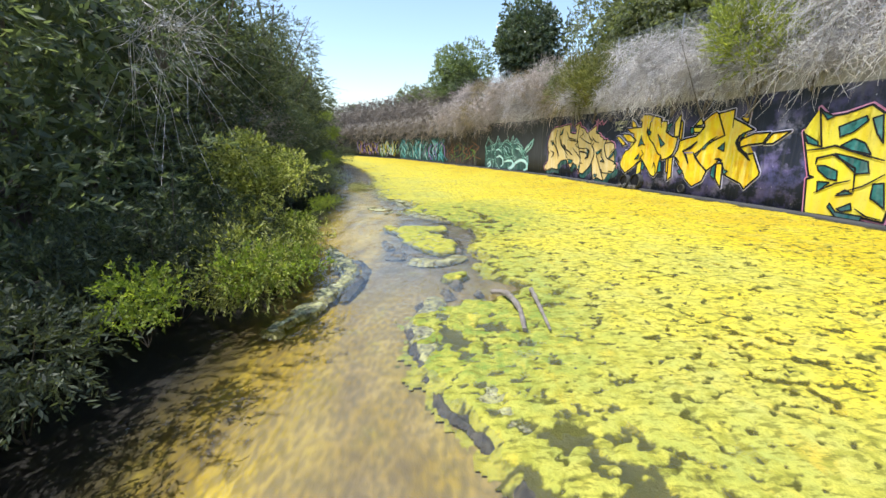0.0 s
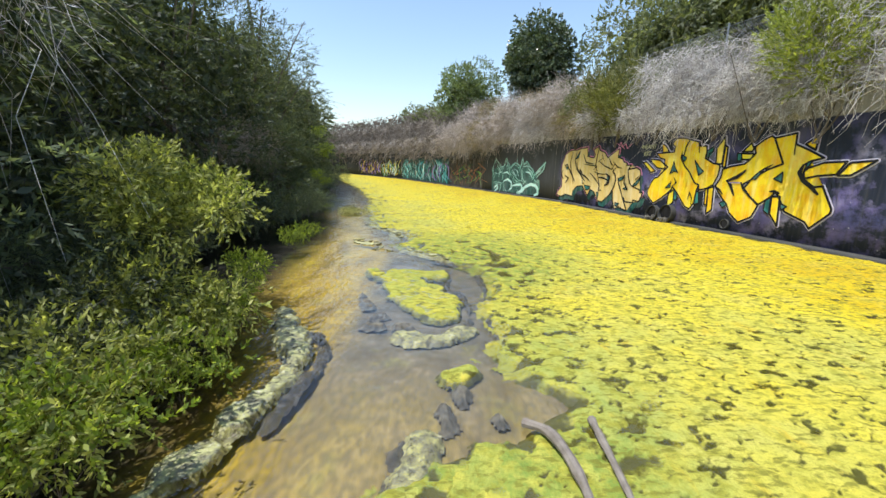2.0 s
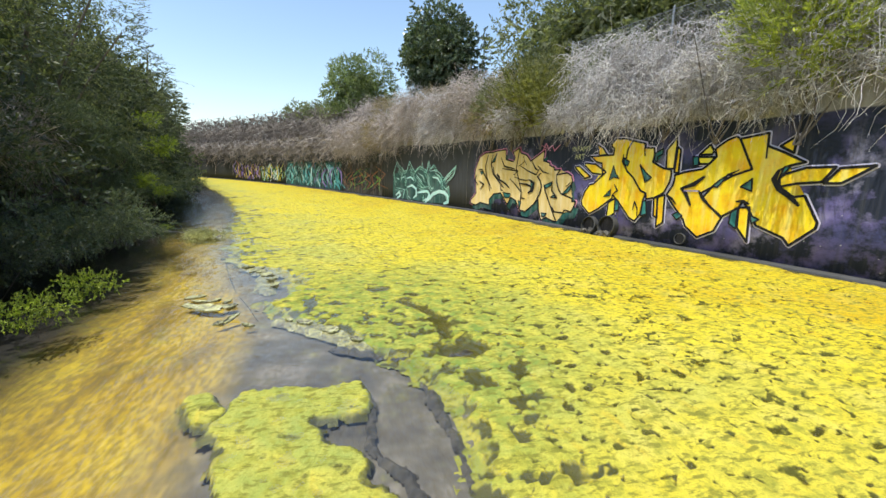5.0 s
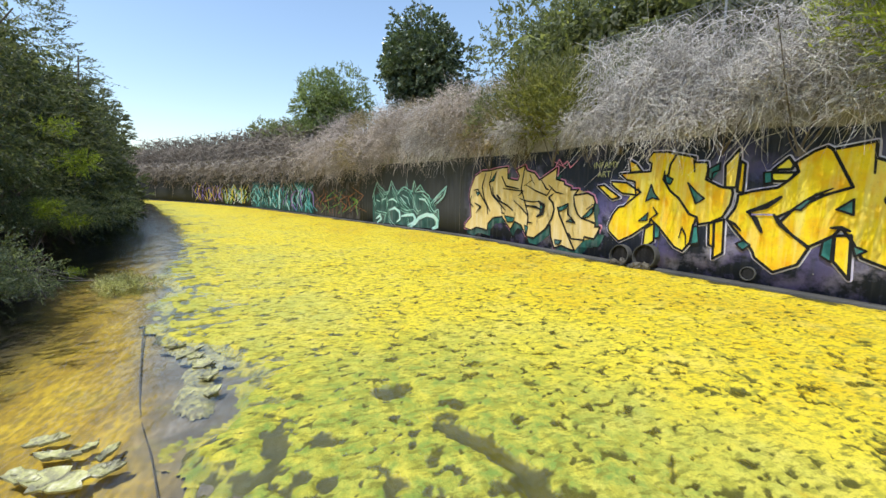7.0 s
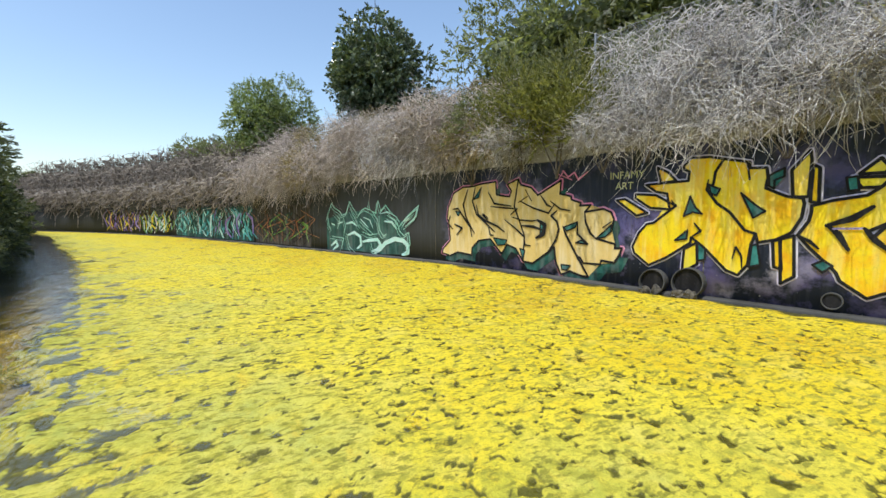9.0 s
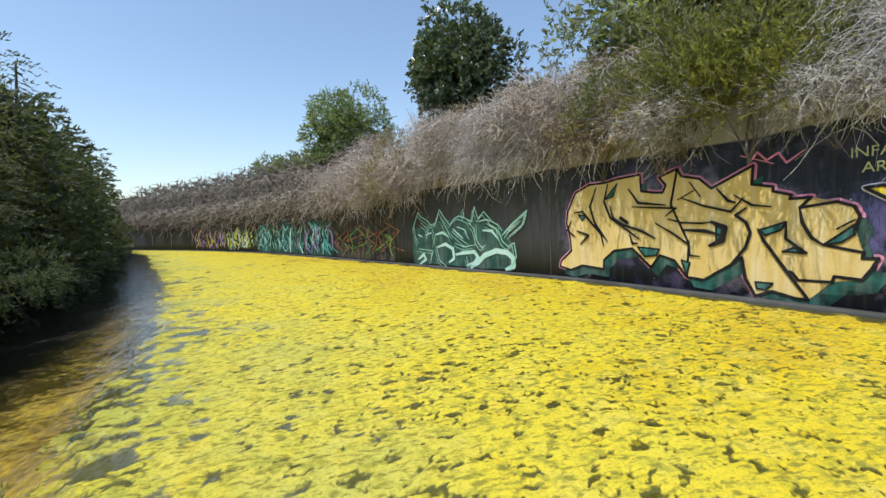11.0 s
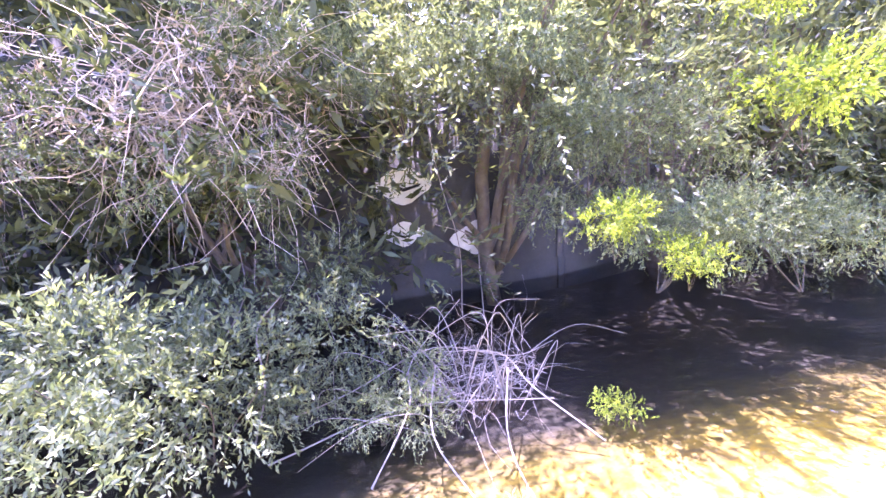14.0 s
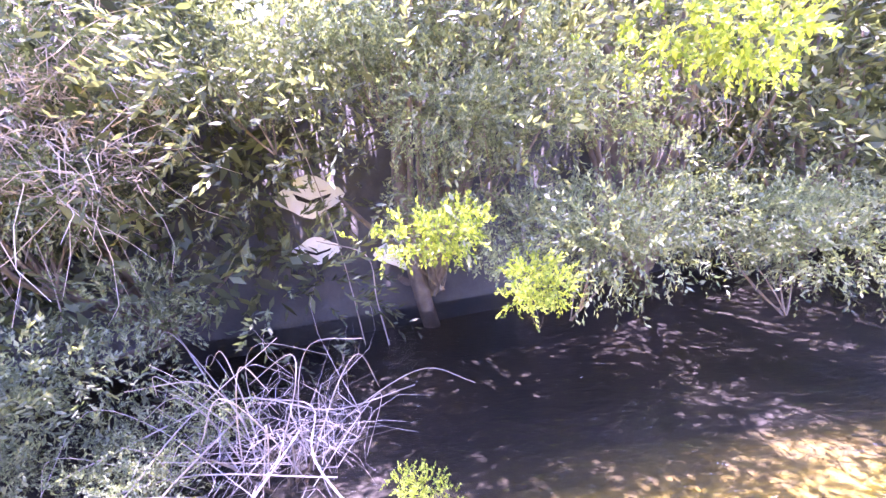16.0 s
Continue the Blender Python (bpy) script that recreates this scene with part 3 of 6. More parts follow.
xs, ys = np.arange(-26, 9.0, 0.28), np.arange(-14, 70, 0.28)
X, Y = np.meshgrid(xs, ys)
Z = -0.042 - 0.03 * soft_noise(X, Y, 0.9, 41) - 0.02 * rough_noise(X, Y, 0.5, 42) - 0.12 * step(-1.2, -2.6, X - mat_edge(Y))
ny, nx = X.shape
i = np.arange(ny - 1)[:, None] * nx + np.arange(nx - 1)[None, :]
bed_mesh = mesh_of("stream_bed", np.stack([X, Y, Z], -1).reshape(-1, 3), np.stack([i, i + 1, i + nx + 1, i + nx], -1).reshape(-1, 4), BED, True)
silt_x = np.interp(Y, [-2, 0, 2, 4, 5, 8, 9.1, 9.6, 10.7, 12.1, 13.5, 14.5, 18, 22, 30, 45], [-0.9, -1.0, -1.05, -0.9, -0.9, -1.0, -0.95, -1.15, -1.5, -1.9, -2.3, -2.4, -3.3, -4.7, -7.6, -13])
silt = step(-0.16, 0.16, X - silt_x + (rough_noise(X, Y, 0.5, 43) - 0.5) * 0.5) * (0.45 + 0.55 * step(3.0, 6.0, Y))
# mask of the thicket's shade, painted into the bed along its front
thicket_shade = step(0.45, -0.3, X - np.interp(Y, [-8, 0, 4, 7, 12, 14, 18, 20, 24, 30, 34, 48, 60], [-1.6, -1.5, -1.6, -2.4, -2.7, -3.5, -4.0, -4.2, -5.0, -6.9, -8.2, -13, -19]))
bed_mesh.attributes.new("thicket_shade", "FLOAT", "POINT").data.foreach_set("value", thicket_shade.reshape(-1).astype(np.float32))
bed_mesh.attributes.new("silt", "FLOAT", "POINT").data.foreach_set("value", silt.reshape(-1).astype(np.float32))
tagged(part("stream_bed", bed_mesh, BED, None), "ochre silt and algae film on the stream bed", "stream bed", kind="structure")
bm = bmesh.new()
bmesh.ops.create_grid(bm, x_segments=1, y_segments=1, size=0.5, matrix=Matrix.Translation((-8.5, 28, 0.0)) @ Matrix.Diagonal((35, 84, 1, 1)))
water = tagged(part("water", bm, WATER, None), "clear shallow water of the slow stream", "water", kind="structure")
water.visible_shadow = False


# ---- the thicket on the left bank ----
def hedge_tree(seed, height, half, sprays, leaf, width, low=0.06, tufts=64, inside=1300, inner_leaf=0.2, mat=LEAF_HEDGE):
    """Meshes of a dense feathery tree on its own foot, wide below and narrow above: trunk, limbs, inner leaves, crown."""
    rng = np.random.default_rng(seed)
    blobs = []
    for q in range(tufts):
        lev = low + (0.93 - low) * ((q + rng.uniform(0, 1)) / tufts) ** 1.15
        wide = half * (1.0 - 0.52 * lev) * (0.8 if lev < 0.12 else 1.0)
        a = rng.uniform(0, 6.28)
        r = wide * rng.uniform(0.55, 0.86)
        k = half * rng.uniform(0.15, 0.27)
        blobs.append((r * math.cos(a), r * math.sin(a), lev * height, k * 1.15, k * 1.15, k * rng.uniform(0.65, 0.9)))
    p, d = on_blobs(rng, blobs, sprays, 0.6)
    out = p * np.array((1, 1, 0.0))
    way = unit(d * 0.7 + unit(out) * 0.55 + rng.normal(size=d.shape) * 0.35 + np.array((0, 0, 0.1)))
    crown = mesh_of("crown", *leaf_mesh(rng, p, way, 0.30, 13, leaf, width, 0.45, 0.75), mat)
    n = inside
    lev = rng.uniform(low + 0.05, 0.88, n)
    a, r = rng.uniform(0, 6.28, n), half * (1.0 - 0.55 * lev) * rng.uniform(0.25, 0.62, n)
    core = np.c_[r * np.cos(a), r * np.sin(a), lev * height]
    inner = mesh_of("inner_foliage", *leaf_mesh(rng, core, unit(rng.normal(size=(n, 3))), 0.3, 4, inner_leaf, inner_leaf * 0.33, 0.1, 0.9), mat)
    tips = [(q[0] * 0.7, q[1] * 0.7, q[2] * 0.85) for q in blobs[::5]]
    trunk = mesh_of("trunk", *limbs(rng, (0, 0, -0.3), [(0.1, 0.1, height * 0.8)], 0.12, 7), BARK, True)
    return [("trunk", trunk, "")] + [("limb", mesh_of("limb", *limbs(rng, (0, 0, 0.2), [t], 0.05), BARK, True), "") for t in tips] + [("inner_foliage", inner, ""), ("crown", crown, "dark feathery foliage")]


NEAR = [hedge_tree(11, 5.6, 2.6, 2000, 0.085, 0.023), hedge_tree(12, 5.2, 2.5, 2000, 0.085, 0.023), hedge_tree(13, 6.0, 2.6, 2000, 0.085, 0.023)]
# paler copies of the nearest trees, haze and light put into the leaf colour
HAZY_NEAR = [hedge_tree(18, 5.6, 2.6, 2000, 0.075, 0.021, mat=LEAF_GREY), hedge_tree(19, 5.3, 2.5, 2000, 0.075, 0.021, mat=LEAF_GREY)]
FAR = [hedge_tree(14, 5.5, 2.6, 560, 0.15, 0.05, 0.05, 40, 1100, 0.34), hedge_tree(15, 5.9, 2.7, 560, 0.15, 0.05, 0.05, 40, 1100, 0.34)]
OVER = [hedge_tree(16, 5.4, 2.5, 4500, 0.05, 0.016, 0.26, 110, 2200, 0.11, LEAF_OVER), hedge_tree(17, 5.8, 2.5, 4500, 0.05, 0.016, 0.25, 110, 2200, 0.11, LEAF_OVER)]
FRONT_Y = np.array([-8, 0, 4, 7, 12, 14, 18, 20, 24, 30, 34, 48, 60])
FRONT_X = np.array([-1.6, -1.5, -1.6, -2.4, -2.7, -3.5, -4.0, -4.2, -5.0, -6.9, -8.2, -13, -19])


def front(y):
    return float(np.interp(y, FRONT_Y, FRONT_X))


rng = np.random.default_rng(5)
y, q = -6.0, 0
while y < 54:
    over = 13.2 < y < 17.4
    kind = OVER[q % 2] if over else HAZY_NEAR[q % 2] if -3 < y < 5 else NEAR[q % 3] if -1 < y < 22 else FAR[q % 2]
    plant("hedge_tree", "dense dark green feathery tree leaning over the stream", "tree", (front(y) - (2.8 if y < 5 else 3.1 if y < 9 else 2.7 if over else 2.9) + rng.uniform(-0.15, 0.15), y, -0.1), rng.uniform(0, 360), kind, "thicket on the bank", rng.uniform(0.92, 1.04) * (0.95 if y < 9 else 1.14 if over else 1.0))
    # added second row, mostly unseen, that blocks sun and sky behind the thicket
    if 6 < y < 24:
        plant("hedge_tree", "dark green feathery tree added behind to block sun and sky", "tree", (front(y + 1) - 6.4 + rng.uniform(-0.4, 0.4), y + 1, 2.35), rng.uniform(0, 360), FAR[(q + 1) % 2], "thicket on the bank", rng.uniform(0.72, 0.86))
    y += rng.uniform(1.9, 2.4)
    q += 1


# ---- scrub along the top of the right-hand wall ----
def dry_bush(seed, half, n, mat, droop=0.3, length=0.42, thin=0.007, wander=0.95, segs=3, chaff_width=2.5):
    """Tangled dry twigs over a few bent stems: (half extents along, across, up)."""
    rng = np.random.default_rng(seed)
    blobs = lumps(rng, 16, (half[0] * 0.8, half[1] * 0.65, half[2] * 0.7), (half[0] * 0.28, half[1] * 0.36, half[2] * 0.3), half[2])
    p, d = on_blobs(rng, blobs, n, 0.35)
    way = unit(d * 0.8 + rng.normal(size=d.shape) * 0.7)
    v, f = tube_mesh(rng, p, way, length, thin, droop, segs, wander)
    p2, d2 = on_blobs(rng, blobs, n // 2, 0.2)
    chaff = leaf_mesh(rng, p2, unit(d2 + rng.normal(size=d2.shape)), length * 0.5, 8, length * 0.13, thin * chaff_width, droop, 0.95)
    return blobs, mesh_of("twig_tangle", *join((v, f), chaff), mat)


def leafy_bush(seed, half, n, mat, leaf, width, length=0.3, count=12, droop=0.1, spread=0.8, lift=0.2, nblobs=9, stem=0.02, loose=0.65, tuft=0.42):
    rng = np.random.default_rng(seed)
    blobs = lumps(rng, nblobs, (half[0] * loose, half[1] * loose, half[2] * 0.6), (half[0] * tuft, half[1] * tuft, half[2] * tuft), half[2])
    p, d = on_blobs(rng, blobs, n, 0.45)
    way = unit(d + rng.normal(size=d.shape) * 0.4 + np.array((0, 0, lift)))
    v, f = leaf_mesh(rng, p, way, length, count, leaf, width, droop, spread)
    return [("stem", mesh_of("stem", *limbs(rng, (0, 0, -0.2), [q[:3]], stem, 5), BARK, True), "") for q in blobs[:5]] + [("foliage", mesh_of("foliage", v, f, mat), "")]


def broom_bush(seed, half, n, mat=LEAF_BROOM):
    """Dense tufts of thin upright green shoots, the lowest ones trailing."""
    return leafy_bush(seed, half, n, mat, 0.075, 0.017, 0.34, 15, 0.12, 0.55, 0.75, 20, 0.018, 0.8, 0.30)


def hanging(seed, half, drop, n, mat, thin):
    """A curtain of crooked dry strands that spills over an edge: half its width, drop below and above its foot."""
    rng = np.random.default_rng(seed)
    x = rng.uniform(-half, half, n)
    fringe = 0.55 + 0.45 * soft_noise(x, x * 0, 0.3, seed) + 0.25 * soft_noise(x, x * 0, 0.1, seed + 1)
    u = rng.uniform(0, 1, n)
    base = np.c_[x, rng.uniform(0.02, 0.34, n) * (0.5 + 0.7 * soft_noise(x, u * 3, 0.5, seed + 2)), drop[1] - u * (drop[1] + drop[0] * fringe)]
    way = unit(np.c_[rng.normal(size=n) * 0.8, rng.uniform(-0.1, 0.7, n), rng.normal(size=n) * 0.7 - 0.35])
    v, f = tube_mesh(rng, base, way, 0.34, thin, 0.5, 5, 1.1)
    stems = [("stem", mesh_of("stem", *limbs(rng, (q * half * 0.35, -0.15, drop[1]), [(q * half * 0.4, 0.12, -drop[0] * 0.3)], 0.014, 5), BARK, True), "") for q in (-2, -1, 0, 1, 2)]
    return stems + [("twig_tangle", mesh_of("twig_tangle", v, f, mat), "")]


def dry_parts(seed, half, n, mat, **more):
    blobs, me = dry_bush(seed, half, n, mat, **more)
    rng = np.random.default_rng(seed + 1)
    return [("stem", mesh_of("stem", *limbs(rng, (0, 0, -0.15), [q[:3]], 0.02, 5), BARK, True), "") for q in blobs[:5]] + [("twig_tangle", me, "")]


def stand(s, n, z):
    return tuple(float(c) for c in on_wall(s, n, z))


def turn_at(s):
    a, c = on_wall(s - 0.5), on_wall(s + 0.5)
    return math.degrees(math.atan2(c[1] - a[1], c[0] - a[0]))


GREY = [dry_parts(31, (1.3, 0.75, 1.02), 1700, TWIG_GREY, thin=0.0062, length=0.32), dry_parts(32, (1.25, 0.8, 0.92), 1700, TWIG_GREY, thin=0.0062, length=0.32)]
BROWN = [dry_parts(33, (1.4, 0.8, 0.95), 950, TWIG_BROWN, thin=0.009, length=0.42, chaff_width=3.5), dry_parts(34, (1.3, 0.9, 0.85), 950, TWIG_BROWN, thin=0.009, length=0.42, chaff_width=3.5)]
THIN = [dry_parts(35, (1.4, 0.9, 0.9), 300, TWIG_DUN, thin=0.022, length=0.5, chaff_width=4.0), dry_parts(36, (1.4, 0.9, 0.9), 300, TWIG_DUN, thin=0.022, length=0.5, chaff_width=4.0)]
BROOM = [broom_bush(41, (0.95, 0.75, 1.2), 1500), broom_bush(42, (0.95, 0.7, 1.0), 1200, LEAF_BROOM_DULL)]
HANG_GREY = [hanging(43, 1.1, (0.6, 1.1), 1050, TWIG_GREY, 0.0058), hanging(44, 1.0, (0.6, 1.1), 950, TWIG_GREY, 0.0058)]
HANG_BROWN = [hanging(45, 1.2, (0.4, 1.1), 600, TWIG_BROWN, 0.008), hanging(46, 1.2, (0.55, 1.1), 600, TWIG_BROWN, 0.008)]
SCRUB = [leafy_bush(51, (1.1, 0.8, 0.9), 1300, LEAF_OLIVE, 0.07, 0.026), leafy_bush(52, (1.1, 0.8, 0.8), 1200, LEAF_RUST, 0.055, 0.024)]

GREY_L, BROWN_L = "dead grey bush of tangled twigs hanging over the wall", "dry brown bush spilling over the wall top"
BROOM_L, SCRUB_L, RUST_L = "yellow-green broom shrub growing at the wall top", "olive green shrub on the bank", "withered shrub with papery tan leaves"
for s, n, z, kind, label, size in [
    (-2.6, 0.1, 2.4, GREY[0], GREY_L, 1.0), (-0.6, 0.1, 2.5, GREY[1], GREY_L, 0.95), (0.7, -0.9, 3.2, GREY[0], GREY_L, 1.0), (-1.4, -1.5, 3.3, BROWN[0], BROWN_L, 1.1),
    (3.3, 0.2, 2.3, BROOM[0], BROOM_L, 1.32), (2.1, -1.0, 3.2, BROWN[0], BROWN_L, 1.0), (2.1, 0.05, 2.6, GREY[1], GREY_L, 0.7),
    (4.6, 0.2, 2.25, GREY[0], GREY_L, 1.0), (5.7, 0.15, 2.35, GREY[1], GREY_L, 1.1), (6.8, -0.1, 2.75, GREY[0], GREY_L, 1.0), (7.7, 0.1, 2.45, GREY[1], GREY_L, 0.9),
    (4.4, -1.3, 3.0, BROWN[1], BROWN_L, 0.9), (6.0, -1.3, 3.0, SCRUB[0], SCRUB_L, 0.85), (7.4, -1.4, 3.0, BROWN[1], BROWN_L, 0.95),
    (8.5, 0.15, 2.3, GREY[0], GREY_L, 0.75), (9.5, 0.25, 2.4, BROOM[1], BROOM_L, 1.3), (8.9, -1.5, 3.5, SCRUB[0], SCRUB_L, 1.0), (10.5, 0.15, 2.6, BROOM[1], BROOM_L, 1.2),
    (10.9, 0.2, 2.25, GREY[1], GREY_L, 0.95), (12.3, 0.0, 2.9, SCRUB[0], SCRUB_L, 0.95), (12.2, 0.1, 2.35, SCRUB[1], RUST_L, 1.1), (11.8, -1.6, 3.6, SCRUB[0], SCRUB_L, 1.1),
    (13.3, 0.1, 2.75, BROWN[0], BROWN_L, 1.1), (13.2, -1.5, 3.5, SCRUB[1], RUST_L, 1.2), (14.5, 0.1, 2.75, BROWN[1], BROWN_L, 1.15), (14.8, -1.6, 3.6, SCRUB[0], SCRUB_L, 1.0),
    (15.9, 0.05, 2.75, GREY[1], GREY_L, 1.05), (16.0, -1.5, 3.5, BROWN[0], BROWN_L, 1.2), (17.3, 0.05, 2.75, BROWN[0], BROWN_L, 1.1), (18.0, -1.4, 3.4, SCRUB[1], RUST_L, 1.2),
    (18.9, 0.1, 2.3, BROWN[1], BROWN_L, 1.2), (20.4, 0.15, 1.9, SCRUB[1], RUST_L, 1.35), (20.0, -1.6, 3.5, GREY[0], GREY_L, 1.2),
    (21.9, 0.15, 1.8, BROWN[0], BROWN_L, 1.25), (22.6, -1.6, 3.4, SCRUB[1], RUST_L, 1.3), (24.2, 0.15, 1.7, BROWN[1], BROWN_L, 1.25), (25.2, -1.6, 3.3, BROWN[0], BROWN_L, 1.3),
]:
    plant("bush", label, "bush", stand(s, n, z), turn_at(s) + (180 if int(s * 7) % 2 else 0), kind, "scrub along the wall", size)
HANG_L = "dead strands hanging down over the wall face"
for q, s in enumerate(np.arange(-0.3, 26.5, 1.55)):
    if abs(s - 10.0) > 1.3:
        grey = s < 9 or 10.8 < s < 12 or 15 < s < 16.5
        plant("bush", HANG_L, "bush", stand(s, 0.03, 3.6 if s < 4 else 3.3 if s < 19 else 2.85), turn_at(s), (HANG_GREY if grey else HANG_BROWN)[q % 2], "scrub along the wall", 0.95 + 0.12 * (q % 3))
q = 0
for s in np.arange(26.5, 64, 1.8):
    plant("bush", BROWN_L, "bush", stand(s, 0.1, 1.6), turn_at(s), THIN[q % 2], "scrub along the wall", 1.35)
    plant("bush", BROWN_L, "bush", stand(s + 0.8, -2.0, 3.4), turn_at(s), THIN[1] if q % 3 else THIN[0], "scrub along the wall", 1.3)
    if q % 2:
        plant("bush", BROWN_L, "bush", stand(s, -4.2, 4.3), turn_at(s) + 90, THIN[q % 2], "scrub along the wall", 1.5)
    q += 1


# ---- trees on the right bank ----
def round_tree(seed, height, half, n, mat, leaf, width, nblobs=16, count=9, length=0.22, squash=1.0):
    """A trunk with limbs and a full crown in many lumps."""
    rng = np.random.default_rng(seed)
    mid = height - half[1]
    blobs = lumps(rng, nblobs, (half[0] * 0.62, half[0] * 0.62, half[1] * 0.62), (half[0] * 0.42, half[0] * 0.42, half[1] * 0.42 * squash), mid)
    p, d = on_blobs(rng, blobs, n, 0.72)
    way = unit(d + rng.normal(size=d.shape) * 0.5)
    v, f = leaf_mesh(rng, p, way, length, count, leaf, width, 0.1, 0.9)
    trunk = mesh_of("trunk", *limbs(rng, (0, 0, -0.3), [(0.2, 0.1, mid)], 0.16, 8), BARK, True)
    m = n // 4
    core = unit(rng.normal(size=(m, 3))) * rng.uniform(0.2, 0.8, (m, 1)) * np.array((half[0], half[0], half[1])) * 0.85 + np.array((0, 0, mid))
    inner = leaf_mesh(rng, core, unit(rng.normal(size=(m, 3))), length, 4, leaf * 2.0, width * 2.2, 0.1, 0.9)
    v, f = join((v, f), inner)
    return [("trunk", trunk, "")] + [("limb", mesh_of("limb", *limbs(rng, (0, 0, height * 0.2), [b3[:3]], 0.05), BARK, True), "") for b3 in blobs[:6]] + [("crown", mesh_of("crown", v, f, mat), "")]


plant("tree", "round dark green tree with dense leathery leaves", "tree", (5.0, 27.2, 4.3), 0, round_tree(61, 5.35, (2.4, 2.55), 7000, LEAF_TREE, 0.14, 0.08, 34))
plant("tree", "light green bushy tree above the wall", "tree", (1.3, 36.2, 4.2), 20, round_tree(62, 5.2, (2.9, 2.6), 4200, LEAF_LIGHT, 0.14, 0.05, 16, 10, 0.4))
ACACIA = [round_tree(63, 4.2, (2.5, 2.2), 3000, LEAF_OLIVE, 0.15, 0.055, 24, 9, 0.4), round_tree(64, 3.6, (2.2, 2.0), 2600, LEAF_OLIVE, 0.15, 0.055, 22, 9, 0.4), round_tree(65, 3.4, (2.4, 1.9), 1100, LEAF_OLIVE, 0.20, 0.07, 14, 10, 0.4)]
for s, n, z, k, size in [(13.2, -4.2, 4.2, 0, 1.15), (10.6, -4.4, 4.4, 1, 1.3), (8.0, -4.6, 4.4, 0, 1.2), (5.0, -5.0, 4.5, 1, 1.35), (2.0, -5.2, 4.6, 0, 1.2), (-1.5, -5.4, 4.6, 1, 1.3), (31, -3.6, 4.0, 2, 0.9), (35, -4, 4.1, 2, 0.8), (39, -5, 4.3, 2, 0.9), (43, -5.5, 4.4, 2, 1.0), (48, -5, 4.3, 2, 0.6), (53, -5, 4.3, 2, 0.4), (58, -5, 4.3, 2, 0.35), (64, -6, 4.3, 2, 0.35)]:
    plant("tree", "olive green feathery tree on the bank", "tree", stand(s, n, z), s * 50, ACACIA[k], "trees on the bank", size)


# ---- spray-painted pieces on the right-hand wall ----
def on_paint(bm, n):
    """Cuts a flat drawing in (s, z) into strips and lays it on the bent wall, n metres proud."""
    lo, hi = min(v.co.x for v in bm.verts), max(v.co.x for v in bm.verts)
    for c in np.arange(math.ceil(lo / 0.3) * 0.3, hi, 0.3):
        bmesh.ops.bisect_plane(bm, geom=bm.verts[:] + bm.edges[:] + bm.faces[:], plane_co=(c, 0, 0), plane_no=(1, 0, 0))
    for v in bm.verts:
        v.co = Vector(on_wall(v.co.x, n, v.co.y))
    return bm


def flat_shape(points, ds=0.0, dz=0.0):
    bm = bmesh.new()
    bm.faces.new([bm.verts.new((s + ds, z + dz, 0)) for s, z in points])
    bmesh.ops.triangulate(bm, faces=bm.faces[:])
    return bm


def flat_line(points, width, closed=False):
    """A brush line with round joints, thinning a little at its ends."""
    bm = bmesh.new()
    pts = [Vector((s, z, 0)) for s, z in points]
    last = len(pts) - 1
    wide = [width * (1.0 if closed or 0 < i < last else 0.55) * 0.5 for i in range(len(pts))]
    for i, p in enumerate(pts):
        if closed or i < last:
            q, j = pts[(i + 1) % len(pts)], (i + 1) % len(pts)
            side = Vector((-(q - p).y, (q - p).x, 0)).normalized()
            bm.faces.new([bm.verts.new(c) for c in (p - side * wide[i], q - side * wide[j], q + side * wide[j], p + side * wide[i])])
        bm.faces.new([bm.verts.new((p.x + wide[i] * math.cos(a), p.y + wide[i] * math.sin(a), 0)) for a in np.arange(8) * math.pi / 4])
    return bm


PIECES = {name: thing("graffiti", label, "graffiti", group="graffiti on the wall") for name, label in (
    ("lemon", "lemon yellow spray-painted letters with teal inlay on the wall"),
    ("yellow", "large golden yellow wildstyle graffiti with black outlines"),
    ("sand", "sand-coloured wildstyle graffiti with deep green depth and pink edge"),
    ("mint", "turquoise and mint graffiti on dark painted concrete"))}


def piece_at(points, paint):
    s = sum(p[0] for p in points) / len(points)
    return PIECES["mint" if paint in (CYAN, MINT) else "lemon" if s < 1.95 else "yellow" if s < 8.36 and paint != BEIGE else "sand"]


COAT = itertools.count()  # each coat of paint lies a little over the one before


def paint_shape(paint, points):
    """One painted letter or inlay with its halo, depth and outline."""
    owner = piece_at(points, paint)
    if paint == TEAL_HOLE:
        inlay = part("inlay", on_paint(flat_shape(points), 0.0225), paint, owner)
        part("outline", on_paint(flat_line(points, 0.030, True), 0.0245), DARK, inlay)
        return
    up = 0.0105 + 0.0007 * (next(COAT) % 8)
    letter = part("letter", on_paint(flat_shape(points), up), paint, owner)
    pink = paint == BEIGE or owner == PIECES["lemon"]
    part("halo", on_paint(flat_line(points, 0.105 if pink else 0.085, True), 0.004), PINK if pink else GLOW, letter, "soft sprayed glow")
    if paint == BEIGE:
        part("depth", on_paint(flat_shape(points, -0.13, -0.17), 0.008), TEAL_DARK, letter, "deep green shadow side")
    part("outline", on_paint(flat_line(points, 0.042, True), up + 0.006), DARK, letter)


def paint_line(paint, points, width):
    owner = piece_at(points, paint)
    part("stroke", on_paint(flat_line(points, width), (0.019 if paint == CYAN else 0.0265) + 0.0004 * (next(COAT) % 8)), paint, owner)


